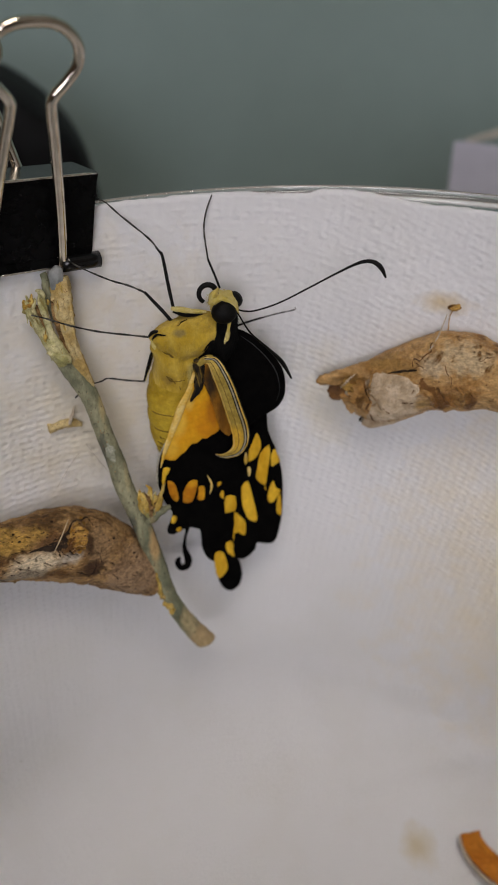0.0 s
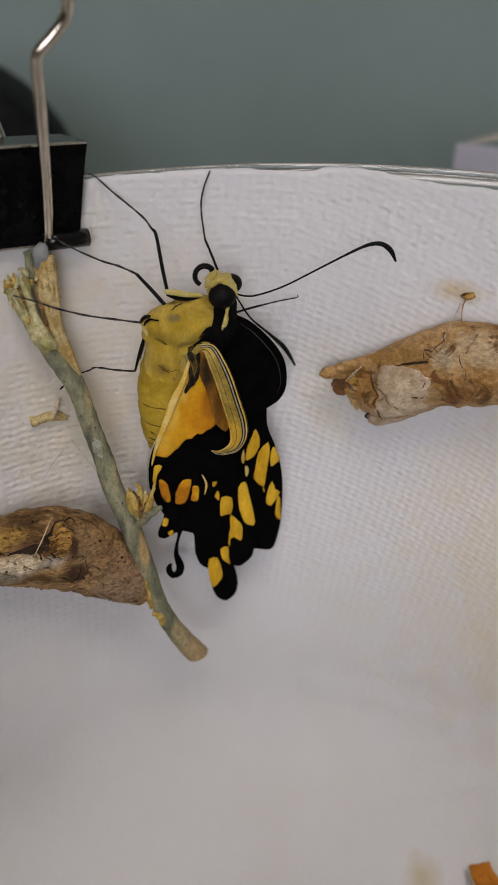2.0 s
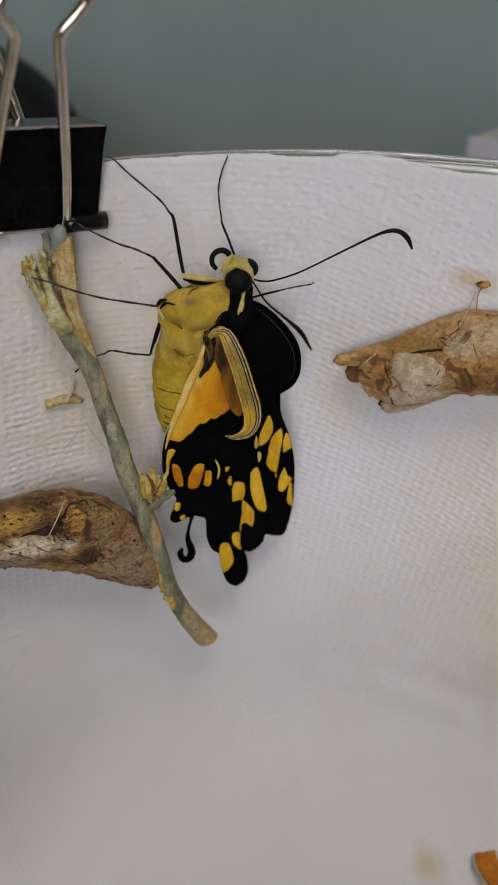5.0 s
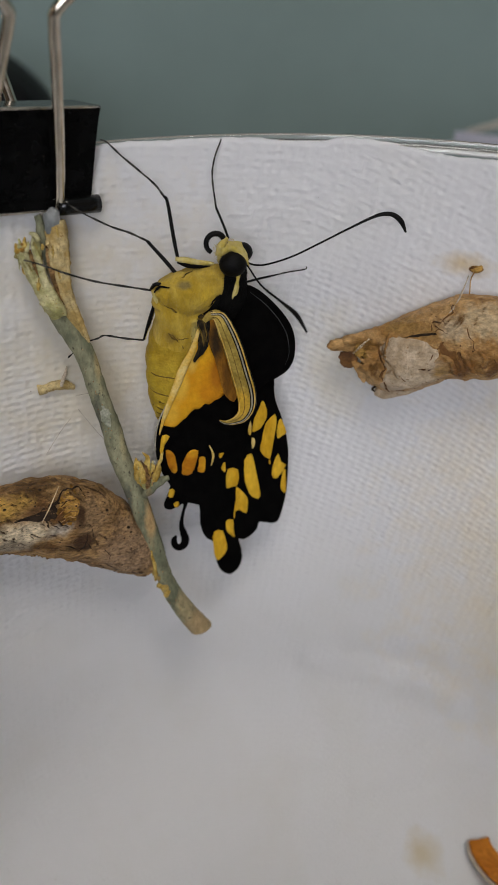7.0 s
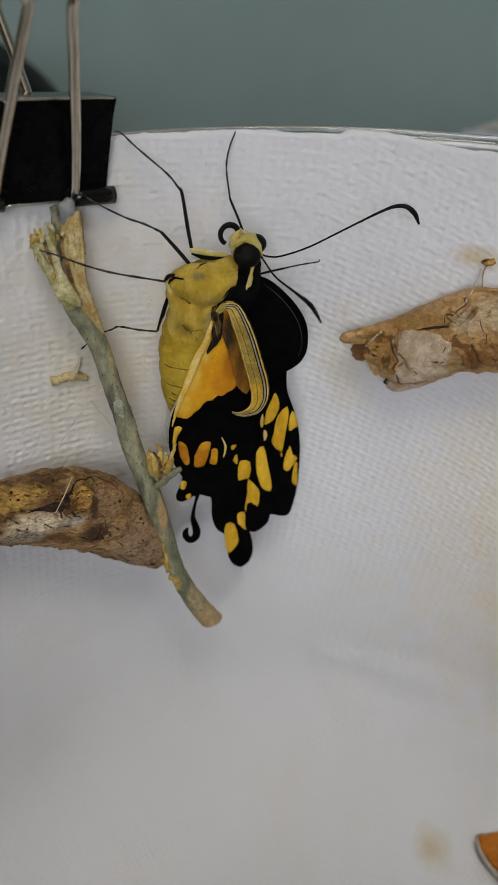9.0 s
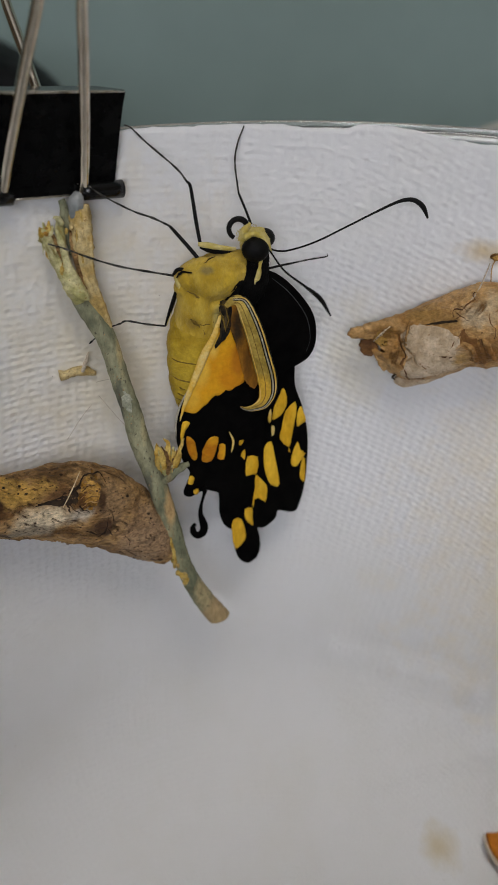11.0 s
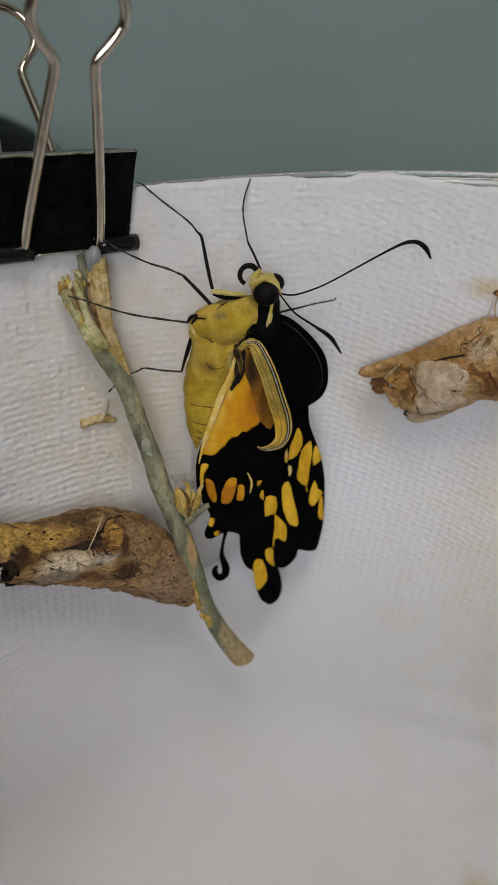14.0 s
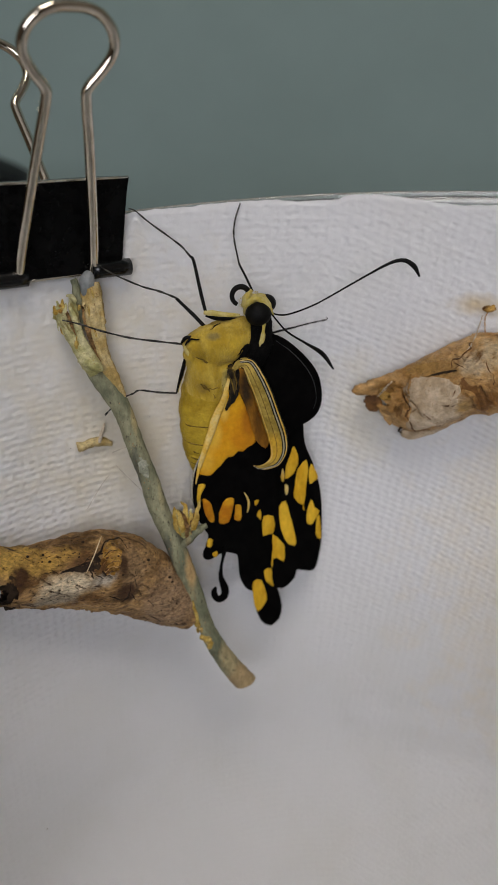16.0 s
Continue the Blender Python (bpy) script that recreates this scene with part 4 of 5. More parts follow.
def chrysalis_left():
    t = thing("chrysalis", LEAF, "brown wrinkled empty chrysalis fixed to the twig, split open", "chrysalis", "empty chrysalises")
    axis = [(-53.0, -9.4, 25.0, 4.4), (-48.6, -11.6, 22.2, 4.6), (-46.0, -12.9, 20.7, 4.8), (-42.2, -14.4, 18.4, 5.2), (-37.6, -15.2, 16.4, 6.0), (-32.6, -16.6, 14.4, 6.8), (-27.8, -19.2, 13.2, 6.6),
            (-23.6, -23.2, 12.6, 5.6), (-20.2, -26.8, 12.4, 4.1), (-17.6, -29.6, 12.6, 2.2)]
    wrinkle = lambda s, a: 1 + 0.02 * math.sin(60 * s + 2 * math.sin(3 * a)) + 0.03 * math.sin(3 * a + 9 * s)
    end = [(-60, -12.0), (-49.0, -11.8), (-47.2, -12.2), (-46.4, -13.2), (-46.6, -14.4), (-47.4, -15.2), (-48.4, -16.0), (-48.6, -17.4), (-49.0, -19.0), (-60, -22)]
    mouth = [(-56.0, -10.2), (-50.0, -10.8), (-47.0, -11.0), (-45.6, -11.2), (-44.9, -12.0), (-44.6, -13.2), (-45.0, -14.6), (-45.6, -14.2), (-46.2, -15.2), (-47.4, -15.4), (-48.6, -16.4), (-52.0, -15.0)]
    slit = [(-38.6, -12.4), (-36.4, -12.1), (-34.7, -11.9), (-34.0, -11.3), (-32.6, -11.5), (-32.0, -12.4), (-32.4, -13.4), (-33.2, -13.2), (-33.6, -14.6), (-34.0, -13.3), (-35.4, -13.2), (-36.6, -12.7)]
    shell = loft(axis, 96, 26, rough=0.34, grain=0.75, ripple=wrinkle, open_end=2.0)
    near, flush = skin_of(shell, 0.05), skin_of(shell, 0.02)
    part("shell", cut(cut(shell, end), mouth, axis), SHELL, t)
    # No opening here: a dark sheet on the shell gives the slit's shade.
    part("slit", sheet(slit, flush, 0.3, 0.35, jag=0.2), SHELL_DARK, t, "dark sheet for the shade in the torn slit")
    # Near-black tube that puts the shade inside the shell into its colour.
    part("lining", cut(loft([(x, y, z, q * 0.80) for x, y, z, q in axis], 32, 12, rough=0.4, grain=0.9, caps=False), end), SHELL_DARK, t, "hollow, coloured dark for the shade inside")
    patch = [(-31.9, -12.3), (-31.1, -10.8), (-30.1, -10.4), (-29.0, -11.3), (-28.7, -12.6), (-29.2, -14.0), (-30.2, -14.9), (-31.3, -14.7), (-32.1, -13.6)]
    part("amber_patch", sheet(patch, near, 0.4, 0.35, jag=0.5), AMBER, t, "amber torn patch")
    for k in range(5):
        y = -11.2 - 0.75 * k
        part("fibre", loft(over([(-31.6 - 0.08 * k, y - 0.9, 0.03), (-30.4, y - 0.3, 0.09), (-29.0, y - 0.5, 0.03)], near), 6, 4, rough=0.2, grain=1.5), (SHELL_DARK, SHELL_TAN, SHELL, SHELL_TAN, SHELL)[k], t, "frayed fibre")
    for pts in ([(-33.4, -11.8, 0.12), (-32.0, -11.3, 0.22), (-31.0, -10.3, 0.18), (-29.6, -10.0, 0.15), (-28.6, -10.9, 0.10), (-27.5, -12.4, 0.02)], [(-32.0, -13.8, 0.14), (-31.2, -14.9, 0.10), (-30.4, -15.4, 0.03)], [(-26.8, -15.6, 0.02), (-27.0, -17.6, 0.08), (-26.6, -19.4, 0.03)], [(-31.4, -18.5, 0.04), (-30.4, -19.4, 0.12), (-29.1, -20.0, 0.12), (-28.1, -18.8, 0.15), (-27.7, -17.2, 0.05), (-27.4, -16.0, 0.02)],
                [(-28.0, -18.8, 0.06), (-27.6, -19.6, 0.14), (-27.2, -20.4, 0.04)], [(-41.6, -11.8, 0.02), (-39.6, -12.0, 0.05), (-37.6, -12.3, 0.08)], [(-25.4, -20.8, 0.02), (-24.6, -22.4, 0.05), (-24.8, -24.0, 0.02)], [(-33.4, -13.4, 0.08), (-32.6, -14.5, 0.07), (-31.8, -15.2, 0.02)]):
        part("crack", loft(over(pts, near), 8, 4, rough=0.2, grain=1.6), SHELL_DARK, t, "dark crack")
    for k, pts in enumerate(([(-47.8, -15.9, 22.6, 0.5), (-47.0, -16.3, 23.4, 0.6), (-45.8, -16.0, 24.2, 0.4)], [(-47.2, -10.3, 24.8, 0.3), (-45.8, -10.6, 25.0, 0.5), (-44.8, -11.8, 24.8, 0.4), (-44.5, -13.2, 24.6, 0.3)])):
        part("torn_edge", loft(pts, 9, 5, rough=0.5, grain=1.5), SHELL_DARK, t, "dark torn edge")
    part("silk_thread", loft([(-34.4, -13.0, 22.4, 0.05), (-32.9, -10.4, 22.0, 0.10), (-31.4, -7.8, 20.6, 0.06)], 6, 3), CREAM_THREAD, t, "pale straw-like thread")
    rnd = random.Random(7)
    line = spline(axis, 12)
    for k in range(150):
        across = rnd.choice((-1, 1, 1)) * rnd.uniform(0.75, 1.0) if k % 3 else rnd.uniform(-0.8, 0.8)
        i = rnd.randrange(28, 98)
        q, ahead = line[i], Vector((line[i + 1] - line[i])[:2]).normalized()
        x, y, w = q[0] - ahead.y * across * q[3] * 0.97, q[1] + ahead.x * across * q[3] * 0.97, rnd.uniform(0.10, 0.25) * (1 if k % 3 else 0.6)
        part("wart", ball((x, y, flush(x, y) - 0.02), w * 1.4, w, w, 0, 1, 5, 6), SHELL if k % 4 else SHELL_DARK, t)


def chrysalis_right():
    t = thing("chrysalis", LEAF, "pale tan empty chrysalis with a torn end on the paper", "chrysalis", "empty chrysalises")
    axis = [(22.2, 5.0, 6.4, 3.6), (24.6, 4.4, 7.2, 5.4), (28.4, 5.6, 8.4, 6.4), (33.0, 8.1, 10.3, 6.5), (37.6, 9.4, 12.6, 7.2), (42.6, 9.2, 15.3, 6.2), (47.6, 8.4, 18.6, 4.9), (52, 7.6, 21.6, 2.6), (54, 7.2, 23, 1.0)]
    rings = lambda s, a: 1 + 0.03 * math.sin(46 * s) * (1 if s > 0.45 else 0.0)
    slit = [(25.7, 10.0), (27.0, 10.55), (28.4, 11.05), (29.8, 11.4), (29.9, 11.2), (28.3, 10.65), (26.9, 10.25)]
    shell = loft(axis, 110, 30, rough=0.22, grain=0.6, ripple=rings, open_end=1.6)
    near, flush = skin_of(shell, 0.05), skin_of(shell, 0.03)
    part("shell", shell, SHELL_TAN, t)
    # The slit is a dark sheet, its inner shade given by colour.
    part("slit", sheet(slit, flush, 0.3, 0.3, jag=0.06), SHELL_DARK, t, "dark sheet for the shade in the torn slit")
    part("wing_case", sheet([(22.9, 8.6), (24.2, 9.6), (25.9, 10.0), (28.8, 9.6), (30.3, 8.4), (30.0, 6.5), (29.1, 5.3), (29.9, 3.0), (28.6, 1.9), (26.2, 0.6), (24.2, 0.0), (23.2, 0.2), (22.7, 1.4), (22.9, 2.8), (23.1, 4.4), (22.6, 6.2), (22.8, 7.6)], lambda x, y: near(x, y) + 0.06, 0.5, 0.35, jag=0.4), SHELL_WHITE, t, "whitish wing case")
    part("fold", sheet([(30.7, 10.4), (31.5, 9.2), (33.2, 8.7), (34.1, 6.6), (35.0, 4.6), (33.4, 4.4), (32.4, 6.5), (31.0, 8.0), (30.3, 9.3)], flush, 0.5, 0.35, jag=0.5), SHELL_BROWN, t, "brown sunken fold")
    for pts in ([(29.8, 6.4, 0.1), (30.8, 7.9, 0.35), (32.2, 6.9, 0.5), (33.6, 4.6, 0.35), (34.0, 3.6, 0.1)], [(33.0, 9.4, 0.1), (34.0, 8.0, 0.45), (35.2, 6.2, 0.5), (36.4, 5.2, 0.2)], [(35.6, 9.8, 0.1), (36.6, 8.4, 0.35), (37.0, 6.4, 0.4), (37.2, 4.6, 0.1)], [(22.0, 8.7, 0.15), (24.6, 10.6, 0.3), (27.2, 12.0, 0.2), (29.4, 12.8, 0.1)]):
        part("fold", loft(over(pts, near), 10, 6, rough=0.3, grain=0.9), SHELL_TAN, t, "golden fold of the shell")
    part("head_flap", sheet([(14.3, 7.2), (15.2, 8.1), (17.4, 8.5), (22.1, 9.2), (24.6, 10.0), (24.0, 7.9), (20.4, 6.0), (19.0, 5.2), (17.5, 6.0), (14.9, 6.5)],
                            lambda x, y: 7.0 + 0.5 * max(0, x - 19) + 0.25 * math.sin(2 * y), 0.7, 0.5, jag=0.35), SHELL_TAN, t, "torn tongue-shaped flap")
    part("ridge", loft([(17.0, 8.0, 6.6, 0.6), (20.4, 8.4, 7.2, 1.3), (23.4, 9.0, 8.4, 1.9), (26.6, 10.6, 10.0, 1.6), (29.0, 12.0, 11.6, 0.9)], 14, 8, rough=0.3, grain=0.9), SHELL_TAN, t, "ridge along the torn end")
    part("head_flap", sheet([(16.5, 5.4), (17.6, 6.2), (19.0, 5.8), (19.6, 4.4), (18.8, 3.0), (17.5, 3.2), (16.7, 4.2)], lambda x, y: 7.4 - 0.25 * (y - 4.6) ** 2 + 0.1 * (x - 18), 0.5, 0.4, jag=0.35), SHELL_BROWN, t, "dark brown torn flap")
    part("head_flap", sheet([(18.3, 4.9), (19.9, 4.2), (21.5, 3.3), (21.3, 1.6), (20.7, 0.5), (19.5, 2.2)], lambda x, y: 8.2 + 0.3 * (x - 20) - 0.1 * (y - 2.6) ** 2, 0.5, 0.4, jag=0.15), SHELL_TAN, t, "torn pointed flap")
    part("head_flap", sheet([(18.7, 6.4), (20.6, 8.4), (22.3, 8.6), (22.2, 6.2), (21.6, 4.2), (20.2, 4.6)], lambda x, y: 7.9 + 0.25 * (x - 20) + 0.2 * math.sin(2.4 * x), 0.5, 0.4, jag=0.4), AMBER, t, "torn amber flap")
    part("seam", loft([(18.4, 6.2, 8.3, 0.10), (19.6, 7.5, 8.6, 0.22), (20.9, 8.9, 9.0, 0.12)], 8, 4, rough=0.2, grain=2.0), SHELL_WHITE, t, "pale stitched seam")
    for k in range(6):
        part("seam_dot", ball((18.7 + 0.34 * k, 6.55 + 0.38 * k, 8.6 + 0.09 * k), 0.10, 0.07, 0.1, 0, 1, 5, 6), SHELL_DARK, t)
    for pts in ([(19.8, 5.6, 8.6, 0.06), (20.8, 5.0, 8.8, 0.16), (21.6, 4.6, 8.9, 0.05)], [(21.4, 4.8, 8.8, 0.06), (22.2, 4.2, 9.2, 0.16), (22.3, 3.2, 9.2, 0.1), (21.6, 2.9, 9.0, 0.05)], [(22.6, 1.6, 9.2, 0.08), (21.9, 1.2, 9.2, 0.25), (22.5, 0.5, 9.3, 0.2), (21.9, -0.2, 9.2, 0.25), (22.6, -0.6, 9.2, 0.08)]):
        part("torn_edge", loft(pts, 8, 4, rough=0.2, grain=1.6), SHELL_DARK, t, "dark torn edge")
    part("head_flap", loft([(22.9, -0.4, 8.6, 0.6), (24.0, -1.5, 8.8, 0.8), (27.2, -1.0, 9.4, 0.6), (31.0, 0.3, 9.8, 0.4), (33.4, 1.2, 10.0, 0.2)], 10, 5, rough=0.4, grain=0.9), SHELL_WHITE, t, "rolled lower edge")
    # Solid near-black ball in place of the shaded hollow.
    part("inside", ball((23.0, 3.4, 7.6), 1.2, 3.4, 2.6, 0.6, 0.7), SHELL_DARK, t, "hollow, coloured dark for the shade inside")
    for pts in ([(29.6, 11.5, 0.10), (30.6, 12.0, 0.05), (31.4, 11.6, 0.02)], [(29.4, 11.6, 0.06), (30.0, 12.9, 0.16), (29.7, 13.8, 0.10), (30.5, 14.6, 0.12), (31.7, 15.3, 0.10), (33.1, 15.3, 0.08), (34.4, 14.9, 0.02)], [(30.1, 13.6, 0.10), (30.9, 13.4, 0.05), (31.4, 12.9, 0.02)], [(30.0, 12.4, 0.08), (30.8, 11.9, 0.03)], [(30.3, 9.4, 0.05), (29.6, 8.0, 0.10), (29.0, 6.6, 0.04)], [(27.4, 5.4, 0.03), (28.4, 5.4, 0.12), (29.1, 5.9, 0.04)], [(24.8, 3.8, 0.03), (26.0, 2.8, 0.08), (28.0, 1.9, 0.03)], [(34.2, 13.2, 0.02), (34.2, 12.0, 0.07), (34.9, 10.5, 0.06), (35.4, 7.8, 0.02)],
                [(37.9, 9.3, 0.02), (38.5, 7.3, 0.07), (38.8, 5.6, 0.04)], [(28.4, 5.2, 0.06), (29.0, 5.0, 0.14), (29.6, 5.4, 0.05)], [(39.6, 13.6, 0.02), (41.0, 14.0, 0.08), (42.2, 14.0, 0.02)], [(22.5, 7.6, 0.06), (22.4, 6.2, 0.16), (22.9, 4.8, 0.1), (22.4, 3.2, 0.2), (23.4, 1.6, 0.12), (23.8, 0.6, 0.2), (24.6, -0.2, 0.1)]):
        part("crack", loft(over(pts, near), 8, 4, rough=0.25, grain=1.6), SHELL_BROWN, t, "dark brown crack")
    part("girdle_thread", loft([(30.3, 12.6, 14.2, 0.12), (33.0, 14.9, 14.0, 0.13), (35.6, 17.6, 11.4, 0.12), (37.0, 19.0, 9.6, 0.1)], 6, 3), SILK, t, "pale silk girdle thread")
    part("girdle_thread", loft([(36.6, 16.5, 11.6, 0.1), (37.6, 18.6, 9.4, 0.1), (39.2, 19.8, 8.3, 0.1)], 6, 3), SHELL_TAN, t, "brown silk girdle thread")
    part("silk_pad", ball((38.8, 19.9, 8.9), 1.3, 0.7, 0.5, 0.5, 1.2), AMBER, t, "amber silk pad")
    rnd = random.Random(17)
    line = spline(axis, 12)
    for k in range(34):
        q = line[rnd.randrange(20, 80)]
        x, y, w = q[0], q[1] + rnd.uniform(-0.95, 0.98) * q[3], rnd.uniform(0.06, 0.15)
        part("wart", ball((x, y, flush(x, y) - 0.03), w, w, w, 0, 1, 5, 6), SHELL_BROWN, t)


def silk_strands():
    t = thing("silk_strands", LEAF, "few fine pale silk strands between twig and paper", "silk")
    for pts in ([(-33.4, -6.6, 11.6), (-30.4, -4.2, 6.6), (-27.6, -2.6, 3.4)], [(-28.6, -1.6, 3.2), (-26.0, -3.2, 8.6), (-23.6, -5.0, 12.2)], [(-29.0, -0.4, 3.2), (-26.6, 2.0, 8.0), (-24.8, 3.4, 11.0)]):
        part("strand", loft([(*p, 0.045) for p in pts], 5, 4), SILK, t)


def stub():
    t = thing("twig_stub", LEAF, "short pale tan bit of twig on the paper", "twig")
    part("stem", loft([(-33.9, 3.0, 7.2, 0.85), (-31.5, 3.1, 6.4, 0.8), (-29.6, 2.9, 5.8, 0.7), (-28.4, 2.2, 5.2, 0.4)], 10, 5, rough=0.4, grain=0.9), BARK_TAN, t)
    part("sliver", loft([(-30.2, 3.2, 6.6, 0.4), (-29.4, 5.0, 6.6, 0.3), (-28.9, 6.4, 6.4, 0.1)], 7, 4, rough=0.2, grain=1.3), SILK, t)


# ---------------------------------------------------------------- butterfly
def butterfly():
    t = thing("butterfly", LEAF, "newly emerged black and yellow swallowtail butterfly with crumpled wings, clinging", "butterfly")
    # body
    belly = [(-10.4, 14.2, 7.4, 3.6), (-11.0, 11.0, 7.2, 4.2), (-11.7, 7.0, 7.0, 4.4), (-11.9, 2.6, 7.0, 4.2), (-12.0, -0.6, 7.2, 3.8), (-12.2, -3.2, 7.4, 2.9), (-12.4, -5.4, 7.6, 1.5)]
    skin = front_of(belly, 0.0)
    part("abdomen", loft(belly, 32, 12, rough=0.15, grain=0.8, ripple=lambda s, a: 1 + 0.05 * abs(math.sin(24 * s)) ** 0.5), BELLY, t, "plump yellow ringed abdomen")
    for y, x0, x1 in ((5.3, -15.9, -12.0), (3.7, -15.6, -13.6), (2.1, -15.9, -12.6), (0.7, -15.5, -13.8), (-0.6, -15.6, -13.2), (-1.8, -15.2, -13.8), (-2.8, -15.0, -13.6)):
        part("ring_crease", loft(over([(x0, y + 0.3, 0.05), (x0 + 1.0, y + 0.05, 0.12), (x1 - 0.8, y - 0.1, 0.12), (x1, y - 0.2, 0.05)], front_of(belly, 0.13)), 7, 4), OCHRE, t, "fold between two rings")
    for x, y in ((-13.3, 9.9), (-14.5, 7.3), (-15.2, 4.2), (-14.7, 1.0), (-14.5, 9.3), (-14.3, 8.4), (-13.0, 7.6), (-13.6, 3.6)):
        part("wart", ball((x, y, skin(x, y)), 0.3, 0.22, 0.25, 0, 1, 6, 8), BELLY, t)
    chest = [(-14.7, 18.4, 9.8, 0.9), (-13.6, 18.6, 9.8, 2.1), (-11.6, 18.7, 9.7, 3.1), (-9.2, 18.7, 9.7, 3.7), (-6.8, 19.4, 9.8, 3.5), (-5.0, 20.6, 9.9, 2.7), (-3.6, 21.6, 9.9, 1.5)]
    waist = [(-12.2, 18.0, 8.9, 2.6), (-11.3, 15.4, 8.9, 3.4), (-10.9, 12.8, 8.3, 3.9), (-11.1, 10.4, 7.5, 4.15), (-11.5, 8.2, 6.8, 3.8)]
    flesh = bmesh.new()
    for piece in (loft(chest, 30, 8, rough=0.3, grain=0.6), loft(waist, 28, 8, rough=0.25, grain=0.6), ball((-13.8, 17.4, 10.0), 1.3, 1.4, 1.4, 0.3, 0.7), ball((-8.4, 14.8, 10.6), 1.6, 1.5, 1.6, 0.3, 0.7)):
        me = bpy.data.meshes.new("tmp")
        piece.to_mesh(me)
        piece.free()
        flesh.from_mesh(me)
        bpy.data.meshes.remove(me)
    thorax = part("thorax", flesh, FUR, t, "furry yellow thorax")
    melt = thorax.modifiers.new("melt", "REMESH")
    melt.mode, melt.voxel_size, melt.use_smooth_shade = "VOXEL", 0.0002, True
    soften = thorax.modifiers.new("soften", "SMOOTH")
    soften.factor, soften.iterations = 0.5, 9
    part("thorax_fur", fur(chest, 4200, 0.30, 3, (-0.6, -0.9, -0.1)), FUR, t, "fine yellow hairs")
    part("thorax_fur", fur(waist, 1500, 0.26, 5, (-0.2, -1.0, -0.1), 0.25, 0.8), FUR, t, "fine yellow hairs")
    part("shoulder", loft([(-14.7, 19.4, 10.6, 0.3), (-14.2, 18.4, 10.8, 0.65), (-13.8, 17.4, 10.7, 0.65), (-13.3, 16.6, 10.4, 0.3)], 10, 5, rough=0.2, grain=1.1), FUR_PALE, t, "pale shoulder tuft")
    nape = [(-1.8, 23.0, 10.4, 1.6), (-2.2, 20.8, 10.6, 2.1), (-2.7, 18.4, 10.6, 2.4), (-3.6, 16.2, 10.6, 2.2), (-4.4, 14.0, 10.4, 1.4)]
    part("nape", loft(nape, 20, 6, rough=0.3, grain=0.7), BLACK_FUR, t, "black furry back of the thorax")
    part("nape_fur", fur(nape, 700, 0.9, 9, (-0.5, -0.9, 0.1)), BLACK_FUR, t, "fine black hairs")
    part("collar", loft([(-1.7, 22.2, 12.9, 0.2), (-2.0, 20.8, 13.2, 0.34), (-2.5, 19.4, 13.4, 0.28), (-3.0, 18.4, 13.3, 0.1)], 8, 5, rough=0.3, grain=1.1), FUR_PALE, t, "pale yellow collar tuft")
    breast = front_of(chest, 0.0)
    for pts in ([(-11.0, 16.0, 0.04), (-10.2, 15.5, 0.12), (-9.4, 14.9, 0.2)], [(-9.6, 15.2, 0.2), (-8.8, 14.5, 0.32), (-8.2, 14.4, 0.2)], [(-8.6, 15.0, 0.2), (-7.4, 15.4, 0.42), (-6.2, 16.2, 0.5), (-5.3, 17.4, 0.5), (-4.6, 18.8, 0.3)], [(-6.6, 17.2, 0.04), (-5.8, 17.9, 0.14), (-5.0, 18.6, 0.2)],
                [(-14.6, 19.4, 0.12), (-14.2, 20.0, 0.22), (-13.4, 20.3, 0.20), (-12.4, 20.3, 0.10)], [(-10.4, 21.6, 0.03), (-9.4, 22.1, 0.12), (-8.6, 22.4, 0.03)]):
        part("fur_mark", loft(over(pts, front_of(chest, 0.06)), 8, 4, rough=0.2, grain=1.6), BLACK_FUR, t, "dark mark in the fur")
    part("fur_mark", loft(over([(-13.2, 17.4, 0.05), (-12.2, 16.8, 0.12), (-11.2, 16.1, 0.15), (-10.2, 15.4, 0.12)], front_of(chest, 0.05)), 8, 4, rough=0.15, grain=1.6), OCHRE, t, "brown crease below the chest")
    for pts in ([(-12.8, 12.9, 0.10), (-12.3, 12.4, 0.24), (-11.8, 11.9, 0.18), (-11.4, 11.3, 0.06)], [(-11.4, 12.0, 0.05), (-10.6, 11.7, 0.10), (-9.8, 11.9, 0.05)], [(-10.9, 11.2, 0.04), (-10.5, 10.2, 0.10), (-10.4, 9.2, 0.04)], [(-9.2, 12.2, 0.05), (-9.0, 10.8, 0.12), (-9.6, 9.6, 0.04)]):
        part("fur_mark", loft(over(pts, front_of(waist, 0.02)), 8, 4, rough=0.2, grain=1.6), OCHRE, t, "brown mark in the fur")
    # head
    part("head", ball((-2.2, 24.2, 10.2), 2.4, 2.3, 2.4, 0.5, 0.8), FUR_PALE, t)
    face = [(-4.8, 24.2, 10.2, 1.3), (-3.8, 24.6, 10.4, 1.8), (-2.8, 24.8, 10.5, 2.0), (-2.0, 24.8, 10.5, 1.9)]
    part("face_fur", fur(face, 500, 0.45, 21, (-0.4, 0.3, 0.5)), FUR_PALE, t, "fine yellow face hairs")
    part("eye", ball((-2.6, 23.5, 12.4), 2.15, 1.95, 1.8), EYE, t, "large glossy black compound eye")
    part("eye", ball((-0.8, 24.6, 9.8), 1.7, 1.55, 1.6), EYE, t, "large glossy black compound eye")
